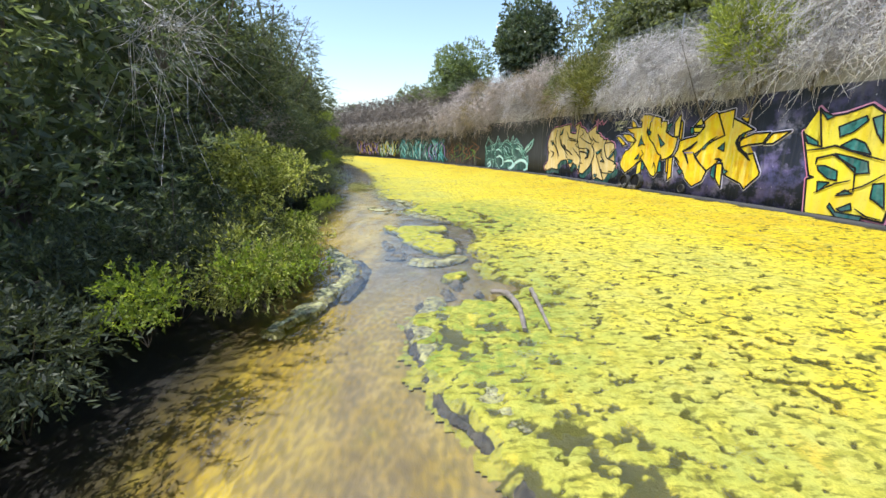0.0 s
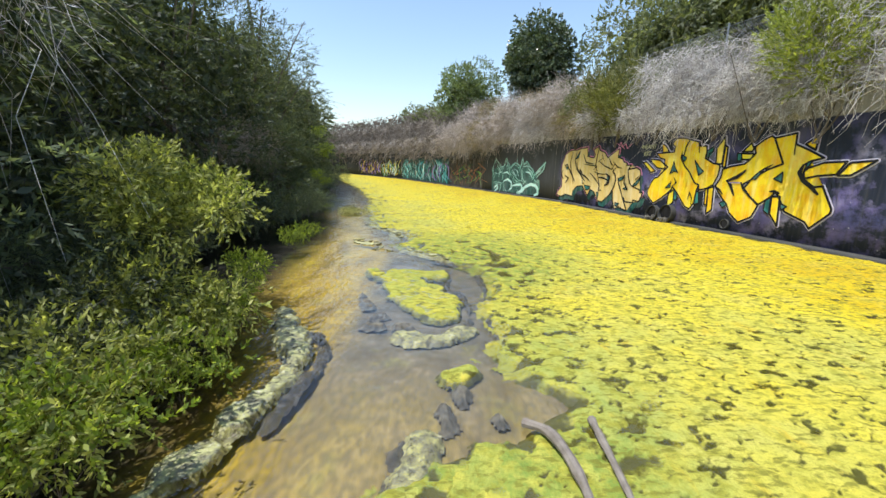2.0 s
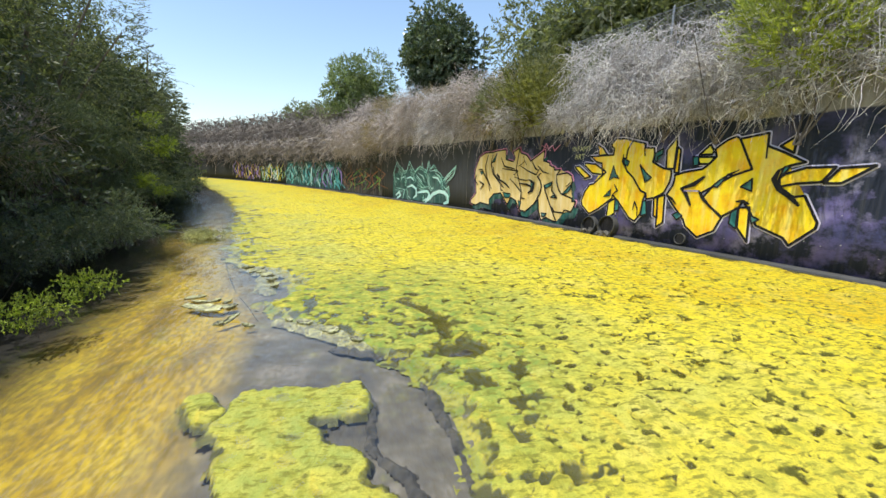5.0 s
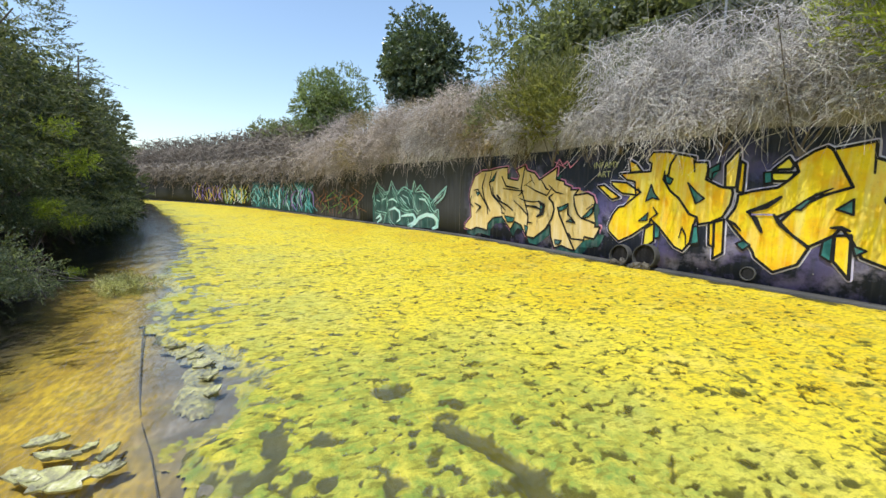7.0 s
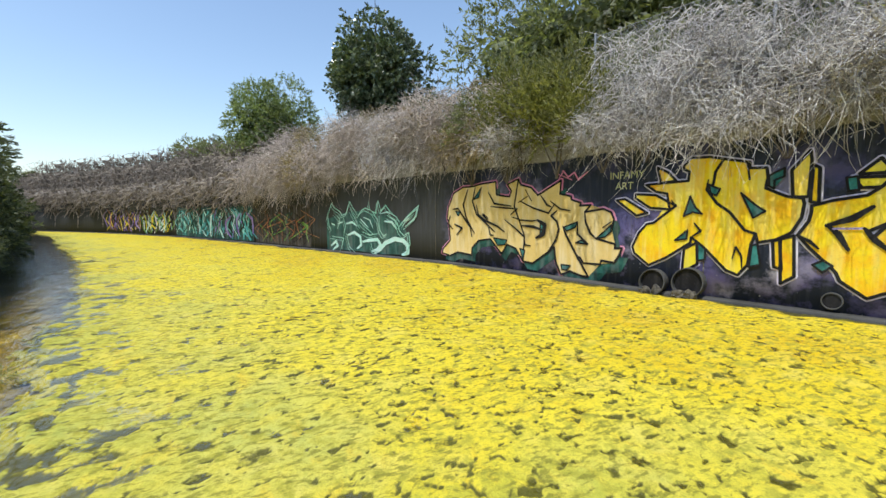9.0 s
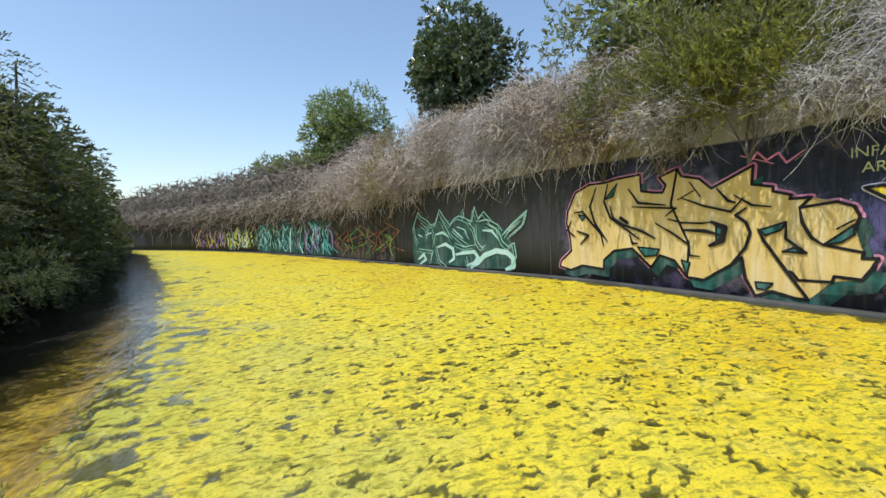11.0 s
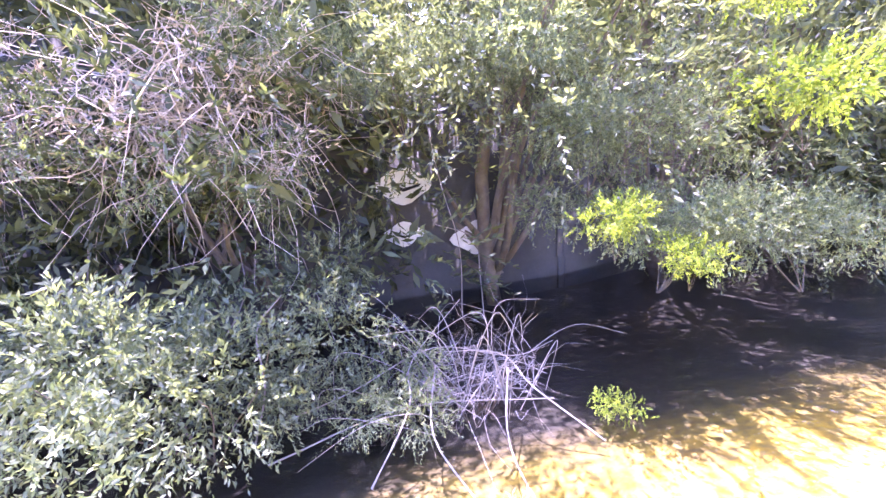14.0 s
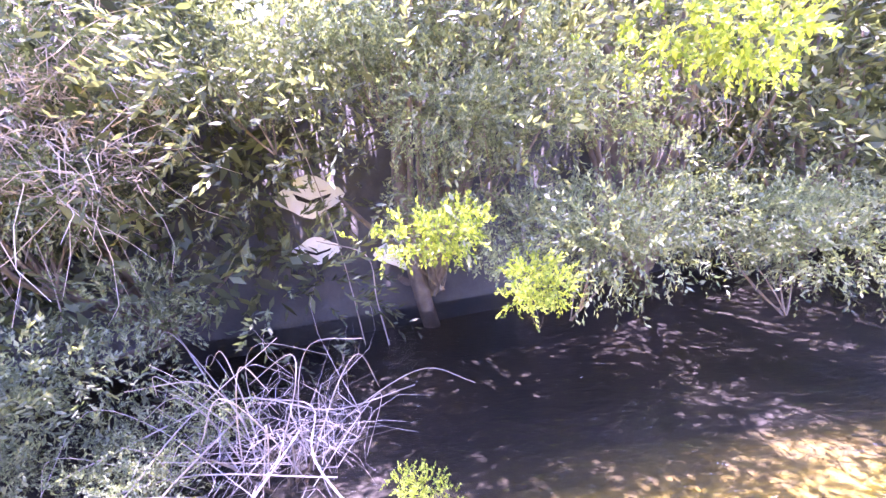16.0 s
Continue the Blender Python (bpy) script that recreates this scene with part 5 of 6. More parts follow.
# ---- drain pipes in the wall ----
def pipe_end(s, z, r, depth, label):
    """A round concrete drain that ends proud of the wall, cut aslant, with a mossy lip."""
    ob = thing("drain_pipe", label, "pipe", stand(s, 0, z), "drain pipes")
    a0 = turn_at(s)
    m = Matrix.Rotation(radians(a0), 4, "Z")
    seg, rings = 28, []
    bm = bmesh.new()
    for rr, out in ((r + 0.018, -0.12), (r + 0.018, depth), (r + 0.01, depth + 0.012), (r, depth + 0.01), (r, 0.03)):
        ring = []
        for i in range(seg):
            a = 2 * math.pi * i / seg
            cut = out * (1.0 - 0.45 * (math.sin(a) * 0.5 + 0.5)) if out > 0.05 else out
            ring.append(bm.verts.new(m @ Vector((rr * math.cos(a), cut, rr * math.sin(a)))))
        rings.append(ring)
    for p, q in zip(rings, rings[1:]):
        for i in range(seg):
            bm.faces.new((p[i], p[(i + 1) % seg], q[(i + 1) % seg], q[i]))
    barrel = part("barrel", bm, CONCRETE_DARK, ob)
    # black disc set in the mouth in place of the pipe's shaded depth
    bm = bmesh.new()
    bm.faces.new([bm.verts.new(m @ Vector((r * 0.995 * math.cos(a), depth * 0.45, r * 0.995 * math.sin(a)))) for a in np.arange(seg) * 2 * math.pi / seg])
    part("bore_shade", bm, DARK, ob, "black disc for the shade inside the pipe")
    if r < 0.15:
        return
    rg = np.random.default_rng(int(s * 100))
    bm = bmesh.new()
    for i in range(5):
        g = bmesh.ops.create_icosphere(bm, subdivisions=2, radius=1.0)["verts"]
        c = Vector((rg.uniform(-0.7, 0.7) * r, depth * rg.uniform(0.5, 1.0), -r * rg.uniform(0.7, 1.0)))
        k = Vector((rg.uniform(0.06, 0.13), rg.uniform(0.05, 0.09), rg.uniform(0.05, 0.12)))
        for w in g:
            w.co = m @ (c + Vector(w.co[j] * k[j] for j in range(3)) * (1 + 0.5 * (noise.noise(w.co * 2 + c * 9))))
    part("moss_lip", bm, MUD, barrel, "wet mossy crust under the mouth")


pipe_end(7.48, 0.20, 0.21, 0.20, "round drain pipe ending at the foot of the wall")
pipe_end(6.90, 0.26, 0.23, 0.22, "round drain pipe ending at the foot of the wall")
pipe_end(5.14, 0.21, 0.10, 0.06, "small round drain hole low in the wall")


# ---- chain-link fence on the wall ----
def rod(bm, a, b2, r, sides=8):
    a, b2 = Vector(a), Vector(b2)
    m = Matrix.Translation((a + b2) / 2) @ (b2 - a).to_track_quat("Z", "Y").to_matrix().to_4x4()
    bmesh.ops.create_cone(bm, cap_ends=True, segments=sides, radius1=r, radius2=r, depth=(b2 - a).length, matrix=m)


fence = thing("fence", "galvanised chain-link fence on top of the wall", "fence")
post_s = [8.92, 6.0, 3.1, 0.2, -2.7, -5.6]
for s in post_s:
    bm = bmesh.new()
    rod(bm, stand(s, -0.17, 3.33), stand(s, -0.17, 4.95), 0.022, 10)
    post = part("post", bm, STEEL, fence)
    bm = bmesh.new()
    bmesh.ops.create_uvsphere(bm, u_segments=10, v_segments=5, radius=0.027, matrix=Matrix.Translation(stand(s, -0.17, 4.95)))
    part("cap", bm, STEEL, post, "rounded post cap")
for s, s2 in zip(post_s, post_s[1:]):
    bm = bmesh.new()
    rod(bm, stand(s, -0.17, 4.90), stand(s2, -0.17, 4.90), 0.007)
    part("top_rail", bm, STEEL, fence)
    n, high = 44, 1.45
    base, way, long = [], [], []
    for i in range(-int(n * 0.55), n):
        for lean in (1, -1):
            u0, u1 = i / n, i / n + high / abs(s2 - s)
            c0, c1 = max(u0, 0.0), min(u1, 1.0)
            if c1 <= c0:
                continue
            z0, z1 = 3.42 + (c0 - u0) * abs(s2 - s), 3.42 + (c1 - u0) * abs(s2 - s)
            if lean < 0:
                c0, c1 = 1 - c0, 1 - c1
            p, q = np.array(stand(s + (s2 - s) * c0, -0.17 + 0.004 * lean, z0)), np.array(stand(s + (s2 - s) * c1, -0.17 + 0.004 * lean, z1))
            base.append(p), way.append(unit((q - p)[None])[0]), long.append(np.linalg.norm(q - p))
    pieces = []
    for p, d, ln in zip(base, way, long):
        a = unit(np.cross(d, (0.3, 0.2, 0.9))[None])[0]
        c = np.cross(d, a)
        ring = np.array([a, -0.5 * a + 0.87 * c, -0.5 * a - 0.87 * c]) * 0.0028
        pieces.append((np.concatenate([p + ring, p + d * ln + ring]), np.array([(0, 1, 4, 3), (1, 2, 5, 4), (2, 0, 3, 5)])))
    part("wire_mesh", mesh_of("wire_mesh", *join(*pieces), STEEL), STEEL, fence, "diamond wire netting")


# ---- islands, mud and drift in the stream ----
def mound(name, path, top, material, label, category, cell=0.02, seed=1, gold=0.15, wet=0.0, rough=0.03, green=0.5, frayed=0.55):
    """A low ragged hump of algae or mud along a line of (x, y, half width), rising out of the water."""
    line = np.array(path, float)
    pts, half = line[:, :2], line[:, 2]
    width = float(half.max())
    lo, hi = pts.min(0) - width - 0.15, pts.max(0) + width + 0.15
    X, Y = np.meshgrid(np.arange(lo[0], hi[0], cell), np.arange(lo[1], hi[1], cell))
    d = np.full(X.shape, -9.0)
    for a, c, wa, wc in zip(pts, pts[1:], half, half[1:]):
        e = c - a
        t = np.clip(((X - a[0]) * e[0] + (Y - a[1]) * e[1]) / max(1e-6, (e ** 2).sum()), 0, 1)
        d = np.maximum(d, wa + (wc - wa) * t - np.hypot(X - a[0] - t * e[0], Y - a[1] - t * e[1]))
    d = d + ((soft_noise(X, Y, 0.2, seed) - 0.5) + (rough_noise(X, Y, 0.08, seed + 1) - 0.5)) * max(0.03, min(width, 0.2)) * frayed
    h = -0.05 + (top + 0.05) * step(-0.035, 0.02, d)
    h = h + rough * (soft_noise(X, Y, 0.12, seed + 2) - 0.5) + rough * 0.9 * (soft_noise(X, Y, 0.05, seed + 3) - 0.5) + rough * 0.4 * (soft_noise(X, Y, 0.025, seed + 4) - 0.5)
    v = np.stack([X, Y, h], -1).reshape(-1, 3)
    ny, nx = X.shape
    i = np.arange(ny - 1)[:, None] * nx + np.arange(nx - 1)[None, :]
    f = np.stack([i, i + 1, i + nx + 1, i + nx], -1).reshape(-1, 4)
    f = f[(d > -0.045).reshape(-1)[f].all(1)]
    used = np.unique(f)
    idx = np.full(len(v), -1)
    idx[used] = np.arange(len(used))
    centre = np.array((*pts.mean(0), 0.0))
    me = mesh_of(name, v[used] - centre, idx[f], material, True)
    w = np.clip(wet + 0.6 * step(0.66, 0.86, soft_noise(X, Y, 0.09, seed + 5)) + 0.7 * step(0.05, -0.02, d), 0, 1).reshape(-1)[used]
    me.attributes.new("green", "FLOAT", "POINT").data.foreach_set("value", np.full(len(used), green, np.float32))
    me.attributes.new("wet", "FLOAT", "POINT").data.foreach_set("value", w.astype(np.float32))
    me.attributes.new("gold", "FLOAT", "POINT").data.foreach_set("value", np.full(len(used), gold, np.float32))
    ob = tagged(part(name, me, material, None), label, category)
    ob.location = centre
    return ob


ISLAND_L, RIM_L, LUMP_L = "yellow-green algae island in the stream", "dark wet mud rim beside the algae", "small lump of wet grey mud in the stream"
mound("algae_island", [(-0.12, 7.42, 0.2), (-0.6, 7.34, 0.25), (-0.42, 6.8, 0.32), (-0.17, 6.35, 0.33), (-0.03, 5.95, 0.24)], 0.004, ALGAE, ISLAND_L, "algae island", seed=61, rough=0.012, frayed=0.6)
mound("algae_island", [(-1.0, 7.55, 0.09), (-0.92, 7.4, 0.10)], 0.008, ALGAE, "small pale algae patch in the stream", "algae island", seed=65, rough=0.012)
mound("algae_island", [(0.10, 4.6, 0.09), (0.2, 4.68, 0.07)], 0.012, ALGAE, "small algae clump in the stream", "algae island", seed=97, rough=0.016)
mound("algae_island", [(0.15, 3.3, 0.12), (0.3, 3.75, 0.16)], 0.010, ALGAE, "bright green algae clump at the edge of the mat", "algae island", seed=98, rough=0.016, green=0.7)
for path, half, seed in (
        ([(0.02, 7.75), (0.08, 7.3), (0.02, 6.95), (0.2, 6.65), (0.3, 6.15), (0.25, 5.75)], 0.035, 105),
        ([(0.45, 7.6), (0.52, 7.0), (0.5, 6.4), (0.48, 5.8), (0.5, 5.3)], 0.03, 109),
        ([(-1.38, 5.52), (-1.12, 5.32), (-0.97, 5.1), (-0.92, 4.72), (-1.0, 4.35), (-1.02, 4.0)], 0.045, 111),
        ([(0.46, 1.35), (0.3, 1.8), (0.02, 2.15), (-0.14, 2.6), (-0.28, 3.4), (-0.2, 3.9)], 0.05, 113),
        ([(0.6, 2.0), (0.75, 1.7), (0.72, 1.4)], 0.05, 115),
        ([(-0.2, 8.3), (0.2, 8.05), (0.6, 7.95), (0.95, 8.0)], 0.045, 117),
        ([(0.05, 4.55), (0.1, 4.3), (0.2, 4.25), (0.22, 4.5)], 0.03, 121)):
    mound("mud_bar", [(x, y, half * 0.3 - 0.012) for x, y in path], -0.006, MUD, RIM_L, "mud bar", cell=0.016, seed=seed, rough=0.03, frayed=2.6)
for path, top, label, seed in (
        ([(-1.68, 6.0, 0.05), (-1.5, 5.6, 0.08), (-1.3, 5.2, 0.13), (-1.13, 4.95, 0.08), (-1.1, 4.6, 0.05), (-1.14, 4.3, 0.06), (-1.2, 4.0, 0.09), (-1.3, 3.6, 0.07), (-1.42, 3.2, 0.03)], 0.006, "long curved pale mud bar in the ochre shallows", 73),
        ([(-0.37, 5.36, 0.08), (-0.18, 5.24, 0.11), (0.03, 5.28, 0.09), (0.22, 5.52, 0.05)], 0.010, "crescent of pale flaky mud below the algae island", 69),
        ([(-0.42, 5.55, 0.05), (-0.3, 5.5, 0.06)], 0.006, LUMP_L, 70),
        ([(-0.72, 5.56, 0.05), (-0.58, 5.54, 0.07)], 0.012, LUMP_L, 77),
        ([(-0.86, 6.25, 0.05), (-0.78, 6.1, 0.07)], 0.008, LUMP_L, 81),
        ([(-0.95, 6.55, 0.04), (-0.92, 6.45, 0.05)], 0.008, LUMP_L, 82),
        ([(-0.68, 5.8, 0.04), (-0.6, 5.85, 0.04)], 0.006, LUMP_L, 83),
        ([(0.15, 4.42, 0.06), (0.16, 4.3, 0.05)], 0.012, LUMP_L, 84),
        ([(0.36, 4.15, 0.04), (0.38, 4.1, 0.03)], 0.012, LUMP_L, 86),
        ([(0.02, 4.2, 0.05), (0.06, 4.05, 0.06)], 0.008, LUMP_L, 87),
        ([(-0.12, 2.9, 0.10), (-0.16, 3.4, 0.12), (-0.08, 3.9, 0.10)], 0.006, "lumpy grey-green mud at the edge of the algae", 89),
        ([(0.62, 1.5, 0.10), (0.5, 1.85, 0.12), (0.3, 2.25, 0.10)], 0.006, "lumpy grey-green mud at the edge of the algae", 90),
        ([(-0.7, 9.0, 0.06), (-0.35, 8.75, 0.08), (-0.1, 8.5, 0.07), (0.1, 8.2, 0.06)], 0.004, "flaky grey crust under the edge of the algae", 101),
        ([(-1.45, 11.4, 0.08), (-1.2, 11.1, 0.13), (-0.95, 10.85, 0.10), (-0.8, 10.8, 0.05)], 0.004, "flaky grey crust under the edge of the algae", 102),
        ([(-1.1, 10.75, 0.08), (-1.04, 10.3, 0.09), (-0.95, 10.05, 0.05)], 0.004, "flaky grey crust under the edge of the algae", 103)):
    lump = label == LUMP_L
    mound("mud_bar", [(x, y, half * (0.55 if lump else 1.0)) for x, y, half in path], top - (0.003 if lump else 0.0 if "bar" in label else 0.010), MUD_PALE if lump else CRUST, label, "mud bar", cell=0.016, seed=seed, rough=0.024 if lump else 0.012, frayed=1.8 if lump else 1.0)


def crust_flakes(seed, spots, label):
    """A heap of thin dried mud plates with torn rims, each tilted a little and curled up at its edge."""
    rg = np.random.default_rng(seed)
    x0, y0 = spots[0][0], spots[0][1]
    ob = thing("mud_crust", label, "mud crust", (x0, y0, 0.0))
    for x, y, r, long, turn in spots:
        bm = bmesh.new()
        n = 18
        ph = rg.uniform(0, 6.28, 4)
        tilt = rg.normal(size=2) * 0.10
        top, low = [], []
        for ring in (0.0, 0.5, 0.86, 1.0):
            for i in range(n if ring else 1):
                a = 2 * math.pi * i / n
                rr = r * ring * (1 + 0.22 * math.sin(2 * a + ph[0]) + 0.16 * math.sin(5 * a + ph[1]) + 0.10 * math.sin(9 * a + ph[2]))
                u, w = rr * math.cos(a) * long, rr * math.sin(a)
                px, py = u * math.cos(turn) - w * math.sin(turn), u * math.sin(turn) + w * math.cos(turn)
                z = 0.008 + tilt[0] * px + tilt[1] * py + 0.020 * ring ** 3 * (0.6 + 0.5 * math.sin(a + ph[3])) + rg.normal() * 0.002
                top.append(bm.verts.new((x - x0 + px, y - y0 + py, z)))
                low.append(bm.verts.new((x - x0 + px * 0.97, y - y0 + py * 0.97, z - 0.014)))
        for side, flip in ((top, False), (low, True)):
            quads = [(side[0], side[1 + i], side[1 + (i + 1) % n]) for i in range(n)]
            for k in (0, 1):
                quads += [(side[1 + k * n + i], side[1 + k * n + n + i], side[1 + k * n + n + (i + 1) % n], side[1 + k * n + (i + 1) % n]) for i in range(n)]
            for q in quads:
                bm.faces.new(q[::-1] if flip else q)
        for i in range(n):
            j = (i + 1) % n
            bm.faces.new((top[1 + 2 * n + i], low[1 + 2 * n + i], low[1 + 2 * n + j], top[1 + 2 * n + j]))
        part("flake", bm, CRUST, ob)
    return ob


crust_flakes(1, [(-1.45, 9.42, 0.075, 2.2, -0.2), (-1.25, 9.45, 0.05, 1.8, 0.5), (-1.62, 9.5, 0.05, 1.6, -0.3), (-1.30, 9.62, 0.035, 2.6, 1.3), (-1.55, 9.66, 0.055, 1.9, -0.4), (-1.68, 9.84, 0.05, 1.8, 0.1), (-1.42, 9.70, 0.035, 1.5, 0.9)], "curled pale mud crust lying in the shallows")
crust_flakes(2, [(-1.15, 9.02, 0.03, 3.2, 0.9), (-1.22, 8.94, 0.03, 1.3, 0.2), (-0.95, 8.85, 0.028, 1.6, 0.5)], "small pale mud flakes lying in the shallows")
crust_flakes(3, [(-0.98, 10.55, 0.06, 1.6, 1.2), (-1.08, 10.8, 0.05, 1.9, 0.6), (-1.25, 11.1, 0.06, 1.7, 0.8), (-1.40, 11.3, 0.045, 1.5, 0.3), (-0.9, 10.25, 0.04, 1.8, 1.3), (-1.18, 11.0, 0.04, 1.4, 0.0)], "flat pale mud flakes at the edge of the algae")
crust_flakes(4, [(-0.45, 8.85, 0.045, 1.7, -0.6), (-0.2, 8.6, 0.05, 1.8, -0.7), (-0.6, 8.95, 0.03, 1.4, 0.2), (0.02, 8.35, 0.04, 1.6, -0.8)], "broken pale mud flakes below the algae")


def branch(name, path, radius, material, label, sides=8):
    """One bent stick along a few points, tapering, knotty."""
    pts = [Vector(p) for p in path]
    bm = bmesh.new()
    rings = []
    fine = []
    ends = [pts[0] * 2 - pts[1]] + pts + [pts[-1] * 2 - pts[-2]]
    for a, c, e, g in zip(ends, ends[1:], ends[2:], ends[3:]):
        fine += [0.5 * (2 * c + (e - a) * t + (2 * a - 5 * c + 4 * e - g) * t * t + (3 * c - a - 3 * e + g) * t ** 3) for t in (0, 0.2, 0.4, 0.6, 0.8)]
    fine.append(pts[-1])
    for i, p in enumerate(fine):
        d = (fine[min(i + 1, len(fine) - 1)] - fine[max(i - 1, 0)]).normalized()
        u = d.cross(Vector((0.2, 0.1, 1))).normalized()
        w = d.cross(u)
        r = radius * (1 - 0.5 * i / len(fine)) * (1 + 0.35 * noise.noise(p * 9))
        rings.append([bm.verts.new(p - pts[0] + (u * math.cos(a) + w * math.sin(a)) * r) for a in np.arange(sides) * 2 * math.pi / sides])
    for p, q in zip(rings, rings[1:]):
        for i in range(sides):
            bm.faces.new((p[i], p[(i + 1) % sides], q[(i + 1) % sides], q[i]))
    bm.faces.new(rings[0]), bm.faces.new(rings[-1][::-1])
    ob = tagged(part(name, bm, material, None), label, "stick")
    ob.location = pts[0]
    return ob


branch("stick", [(0.50, 4.02, 0.03), (0.62, 3.85, 0.07), (0.68, 3.5, 0.06), (0.66, 3.12, 0.03)], 0.035, WEATHERED, "crooked weathered stick lying on the algae")
branch("stick", [(0.90, 4.05, 0.04), (0.88, 3.6, 0.05), (0.86, 3.1, 0.04)], 0.022, WEATHERED, "straight pale stick lying on the algae")


branch("stick", [(-1.91, 12.1, -0.03), (-1.71, 11.4, -0.06), (-1.5, 10.7, -0.06), (-1.3, 10.1, -0.06), (-1.1, 9.62, -0.055), (-0.92, 9.14, -0.055)], 0.008, MUD, "thin dark stick lying in the shallow water", 6)


# ---- low growth and dead wood along the stream ----
def spray_bush(seed, half, n, mat, leaf=0.04, width=0.012, length=0.2, stem=0.009):
    """A low spreading shrub of forked shoots with small leaves."""
    return leafy_bush(seed, half, n, mat, leaf, width, length, 14, 0.35, 0.9, 0.0, 18, stem, 0.9, 0.25)


LOW = [spray_bush(71, (1.0, 1.1, 0.55), 1350, LEAF_GREY, 0.033, 0.0115), spray_bush(72, (0.95, 1.1, 0.6), 1500, LEAF_HEDGE, 0.04, 0.012)]
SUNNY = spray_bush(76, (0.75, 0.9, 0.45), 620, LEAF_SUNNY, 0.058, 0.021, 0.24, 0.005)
SPRIG = [spray_bush(73, (0.45, 0.75, 0.26), 330, LEAF_BRIGHT, 0.038, 0.018, 0.16, 0.003), spray_bush(74, (0.32, 0.6, 0.2), 200, LEAF_BRIGHT, 0.038, 0.018, 0.16, 0.003)]
LOW_L, SPRIG_L = "low grey-green shrub hanging over the water", "light green shoots at the edge of the thicket, brightened as sunlit"
q = 0
for x, y, z in [(-2.3, 0.6, -0.05), (-2.2, 2.1, -0.05), (-2.3, 3.7, -0.05), (-2.9, 5.2, -0.05), (-3.75, 7.0, -0.1), (-3.75, 8.8, -0.1), (-3.8, 10.6, -0.1), (-3.9, 11.9, 0.0), (-4.0, 12.9, 0.05)]:
    plant("shrub", LOW_L, "shrub", (x - (0.25 if y < 11 else 0), y, z), q * 77, LOW[0 if y > 11 else 1], "shrubs along the stream", 1.0)
    q += 1
for x, y, z, k, size in [(-2.5, 6.3, 0.95, 1, 0.9), (-2.3, 6.6, 0.1, 1, 0.8), (-1.45, 3.2, 0.35, 1, 0.8), (-1.55, 4.1, 0.15, 1, 0.8), (-1.7, 2.2, 0.5, 1, 0.7), (-1.9, 5.2, 0.1, 1, 0.8), (-2.6, 8.9, 0.1, 1, 0.6), (-2.7, 9.9, 0.05, 1, 0.6), (-4.25, 16.6, 1.65, 1, 1.0), (-4.35, 16.3, 2.3, 1, 0.7), (-4.1, 15.2, 0.95, 1, 0.62), (-3.95, 15.6, 0.75, 1, 0.5), (-3.75, 15.05, 0.02, 1, 0.32)]:
    plant("shoots", SPRIG_L, "shoots", (x, y, z), x * 300, SPRIG[k], "young shoots", size)
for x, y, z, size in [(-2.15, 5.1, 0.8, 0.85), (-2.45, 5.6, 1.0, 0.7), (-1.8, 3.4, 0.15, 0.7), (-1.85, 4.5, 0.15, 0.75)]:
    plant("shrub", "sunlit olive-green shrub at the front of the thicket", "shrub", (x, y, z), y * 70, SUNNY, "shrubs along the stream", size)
for x, y, z in [(-4.75, 16.0, 0.55), (-4.75, 17.4, 0.45), (-5.0, 12.6, 1.0), (-5.4, 14.1, 1.75), (-5.2, 15.6, 1.3), (-5.4, 13.2, 1.7), (-5.5, 14.9, 1.9)]:
    plant("shrub", "grey-green foliage hanging low over dark water", "shrub", (x, y, z), y * 90, LOW[0], "shrubs along the stream", 0.95)
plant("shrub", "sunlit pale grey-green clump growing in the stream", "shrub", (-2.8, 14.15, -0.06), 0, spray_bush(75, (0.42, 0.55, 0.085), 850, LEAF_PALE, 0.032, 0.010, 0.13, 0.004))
plant("shrub", "grey-green branchlets trailing over the dead twigs", "shrub", (-3.95, 13.75, -0.02), 40, LOW[0], "shrubs along the stream", 0.5)
plant("dead_bush", "tangle of bleached dead twigs fallen into the water", "dead bush", (-4.15, 14.35, -0.08), 30, dry_parts(81, (0.38, 0.45, 0.22), 190, twig_material("bleached_twig", (0.16, 0.145, 0.14), (0.42, 0.39, 0.385)), thin=0.0021, droop=0.3, length=0.26, wander=1.5, segs=6, chaff_width=0.8))
plant("dead_bush", "dry brown branches hanging inside the thicket", "dead bush", (-5.0, 12.7, 0.9), 90, dry_parts(82, (1.0, 0.7, 0.9), 700, TWIG_BROWN, thin=0.005, wander=1.0, segs=5))
plant("dead_bush", "dry brown branches hanging inside the thicket", "dead bush", (-4.9, 11.2, 1.1), 60, dry_parts(83, (0.9, 0.7, 0.8), 500, TWIG_BROWN, thin=0.005, wander=1.0, segs=5))
plant("dead_bush", "pale dead twigs drooping from the thicket", "dead bush", (-2.9, 4.7, 2.4), 60, dry_parts(84, (0.35, 0.35, 0.25), 110, TWIG_GREY, thin=0.004, droop=0.9, length=0.7))
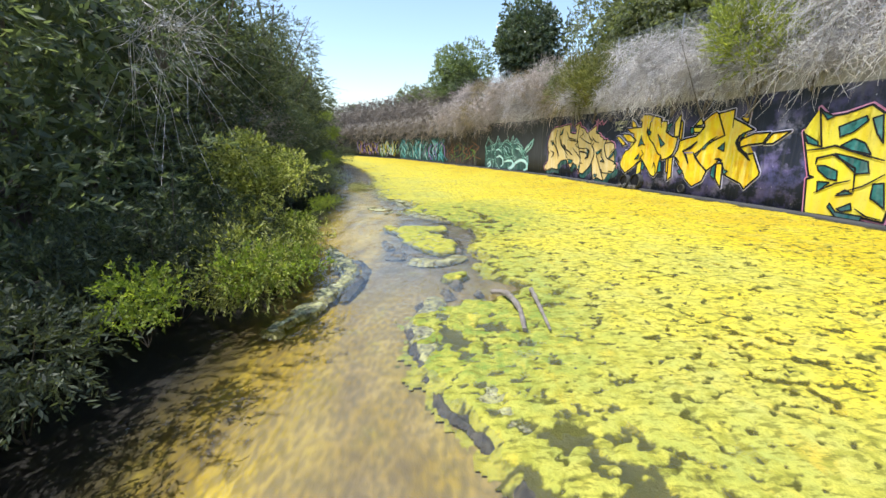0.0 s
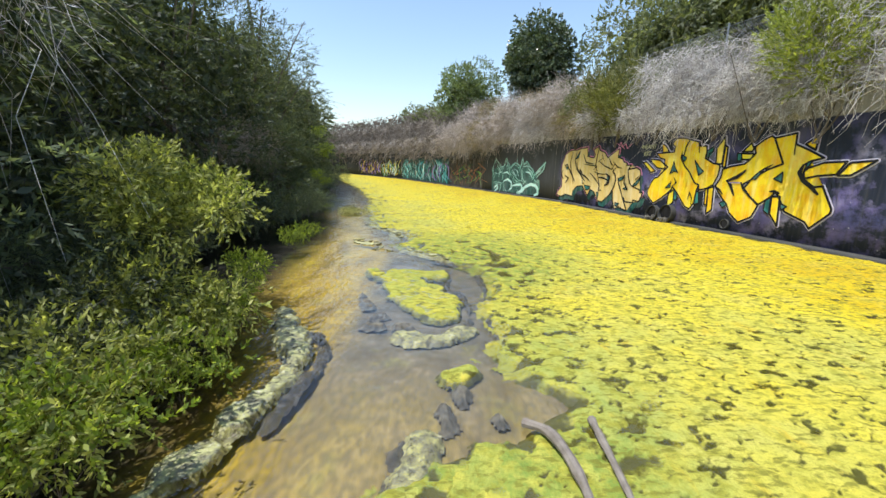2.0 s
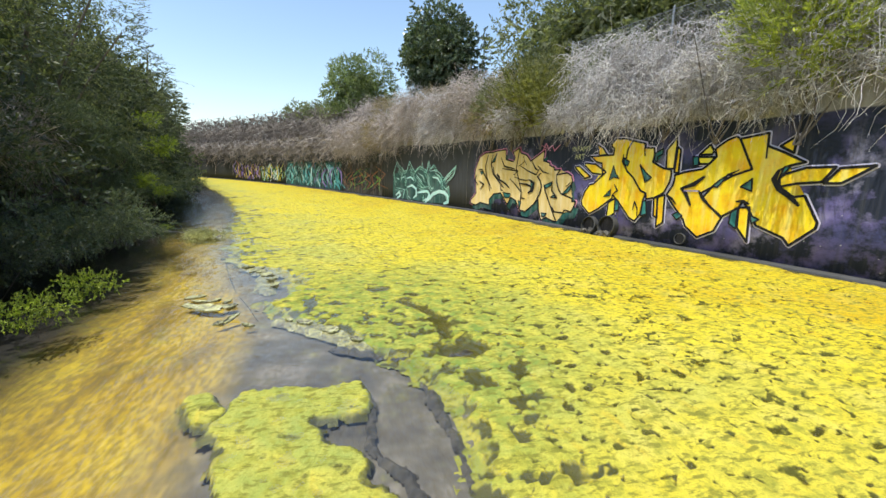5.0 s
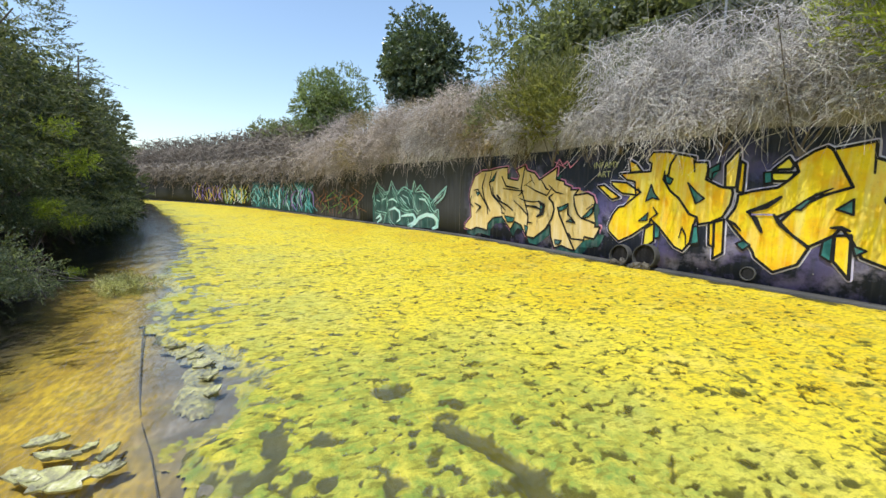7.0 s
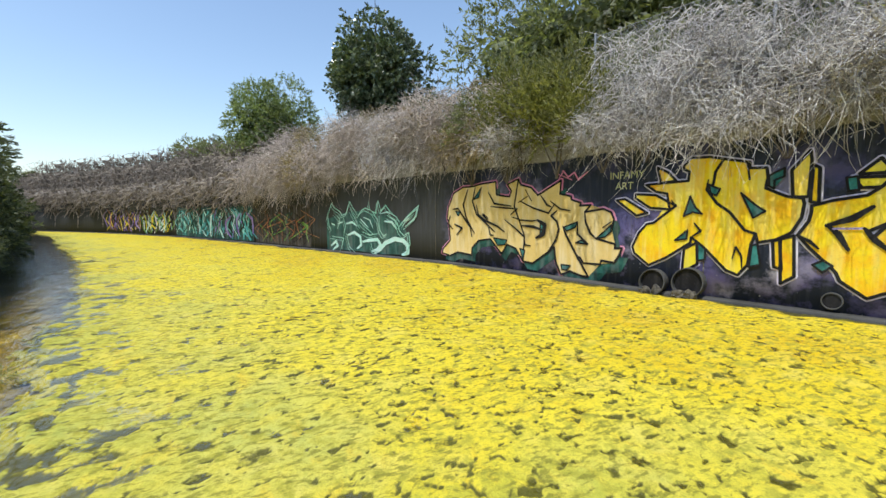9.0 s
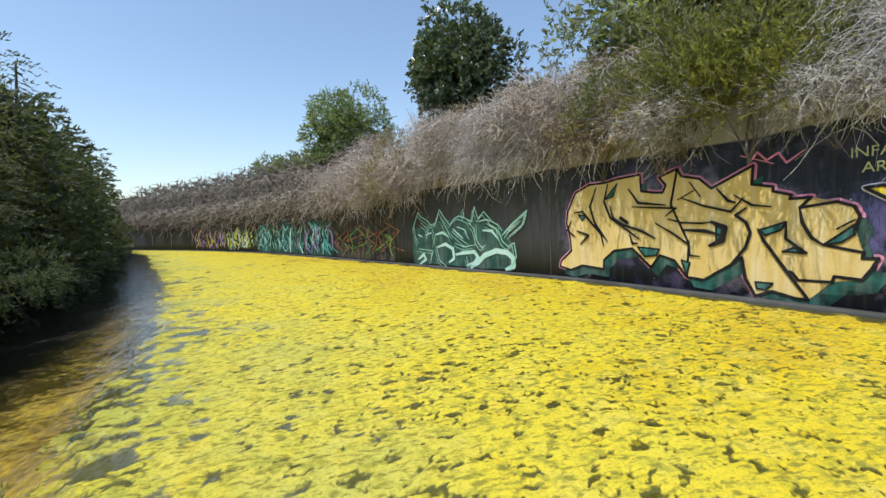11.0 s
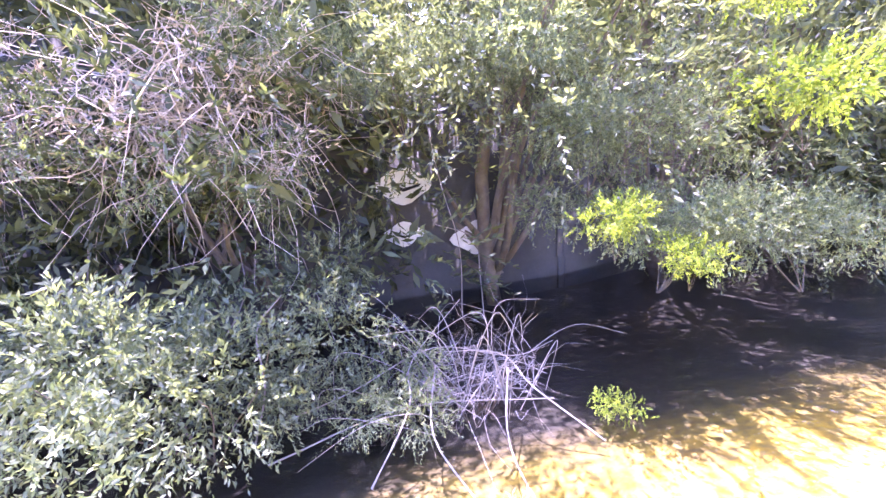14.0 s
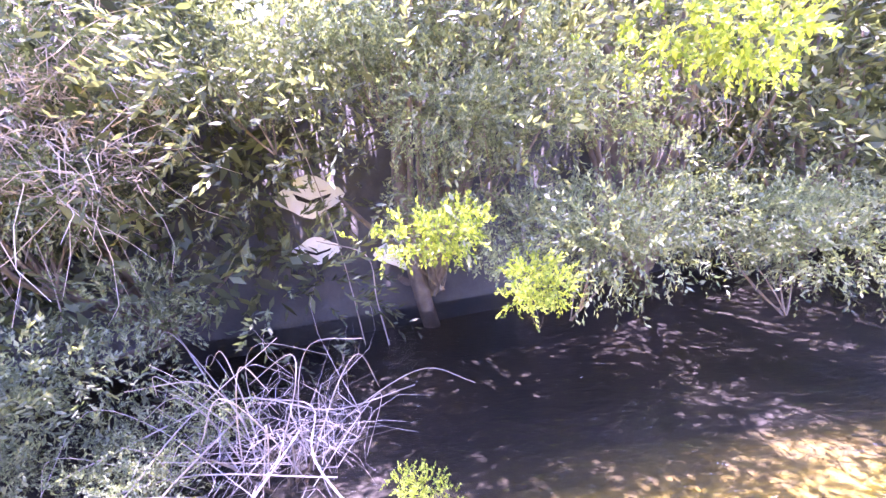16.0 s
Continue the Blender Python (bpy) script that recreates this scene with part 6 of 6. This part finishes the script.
for path in [[(-4.1, 13.2, 0.0), (-4.0, 13.6, 0.2), (-4.25, 14.1, 0.3), (-4.2, 14.6, 0.22), (-4.5, 15.0, 0.15)], [(-3.5, 13.7, 0.0), (-3.75, 13.9, 0.22), (-4.1, 13.95, 0.3), (-4.4, 14.3, 0.55)], [(-3.6, 14.9, 0.0), (-3.85, 14.6, 0.2), (-4.2, 14.5, 0.25), (-4.5, 14.1, 0.15)], [(-3.75, 13.2, 0.0), (-3.95, 13.9, 0.1), (-3.8, 14.7, 0.15)], [(-4.2, 14.1, 0.2), (-3.6, 14.0, 0.16), (-3.1, 14.15, 0.1), (-2.6, 14.1, 0.04)], [(-4.0, 14.5, 0.25), (-3.5, 14.35, 0.12), (-2.95, 14.4, 0.06)], [(-5.5, 14.55, 0.0), (-5.35, 14.5, 0.7), (-5.45, 14.35, 1.3), (-5.3, 14.1, 2.4)], [(-4.7, 12.6, 0.1), (-4.75, 12.9, 0.7), (-4.9, 12.6, 1.8)], [(-5.2, 13.4, 0.0), (-5.0, 13.2, 0.9), (-5.2, 12.8, 2.0)]]:
    branch("dead_branch", path, 0.005, BLEACHED, "bare pale branch leaning under the thicket", 6)

rng = np.random.default_rng(77)
for i in range(26):
    a, far = rng.uniform(0, 6.28), rng.uniform(0.35, 0.95)
    foot = Vector((-4.05 + rng.normal() * 0.10, 14.3 + rng.normal() * 0.16, 0.02))
    end = foot + Vector((math.cos(a) * far * 0.55, math.sin(a) * far, rng.uniform(0.0, 0.55)))
    bend = Vector((rng.normal() * 0.13, rng.normal() * 0.18, rng.uniform(0.05, 0.34)))
    branch("dead_branch", [foot, foot.lerp(end, 0.35) + bend * 0.8, foot.lerp(end, 0.7) + bend, end], rng.uniform(0.002, 0.004), BLEACHED, "thin bare branch arching over the dark water", 5)
for path in [[(-3.9, 13.1, 0.0), (-3.85, 13.2, 0.35), (-4.0, 13.15, 0.6), (-3.95, 13.3, 0.8)], [(-5.45, 14.75, 0.0), (-5.4, 14.7, 0.4), (-5.45, 14.65, 0.75), (-5.4, 14.3, 0.9)], [(-4.9, 12.5, 0.7), (-4.95, 12.7, 1.2), (-5.1, 13.0, 1.6), (-5.2, 13.2, 2.2)], [(-4.9, 12.9, 1.0), (-5.0, 13.1, 1.4), (-5.0, 13.5, 1.7)], [(-4.8, 11.9, 0.6), (-4.9, 12.0, 1.2), (-5.0, 12.3, 1.7)]]:
    branch("dead_branch", path, 0.006, BLEACHED, "crooked bare branch leaning under the thicket", 6)

# pale painted letters on the hidden left-hand wall
hidden = thing("graffiti", "white painted letters on the wall behind the thicket", "graffiti", group="graffiti on the wall")


def left_shape(points, proud, paint, name):
    """A painted outline on the left-hand wall, given as (y, height)."""
    ys2 = on_wall(np.arange(0.0, 30.0, 0.05), LEFT - proud)
    bm = bmesh.new()
    bm.faces.new([bm.verts.new((float(np.interp(yy, ys2[:, 1], ys2[:, 0])), yy, zz)) for yy, zz in points])
    bmesh.ops.triangulate(bm, faces=bm.faces[:])
    part(name, bm, paint, hidden)


for y0, z0, wd, ht in [(13.82, 1.02, 0.54, 0.36), (14.62, 0.40, 0.70, 0.38), (13.88, 0.58, 0.40, 0.24)]:
    left_shape([(y0 + wd * (0.5 + 0.5 * math.cos(a) * (1.0 + 0.12 * math.cos(4 * a))), z0 + ht * (0.5 + 0.5 * math.sin(a) * (1.0 + 0.12 * math.cos(4 * a)))) for a in np.arange(20) * math.pi / 10], 0.006, WHITE, "letter")
    left_shape([(y0 + wd * c, z0 + ht * h) for c, h in ((0.25, 0.62), (0.5, 0.42), (0.85, 0.55), (0.8, 0.45), (0.5, 0.32), (0.3, 0.45))], 0.012, DARK, "stroke")


# ---- far palms beyond the bend ----
def palm(seed, height):
    """A slender trunk with a head of arching fronds."""
    rg = np.random.default_rng(seed)
    trunk = mesh_of("trunk", *tube_mesh(rg, np.array([(0, 0, 0.0)]), np.array([(0, 0, 1.0)]), height, 0.28, 0.0, 6, 0.02, 8), BARK, True)
    n = 26
    a = rg.uniform(0, 6.28, n)
    way = unit(np.c_[np.cos(a), np.sin(a), rg.uniform(-0.2, 1.0, n)])
    fr = leaf_mesh(rg, np.tile((0, 0, height * 0.97), (n, 1)), way, 1.7, 40, 0.75, 0.09, 0.45, 0.8)
    return [("trunk", trunk, ""), ("crown", mesh_of("crown", *fr, LEAF_OLIVE), "")]


for x, y, h, sd in [(-22.5, 113, 11.0, 1), (-34.0, 112, 9.5, 2), (-29, 120, 9.0, 3)]:
    plant("palm_tree", "distant palm tree with a ragged crown", "palm tree", (x, y, -0.6), sd * 60, palm(sd, h), "distant palms")
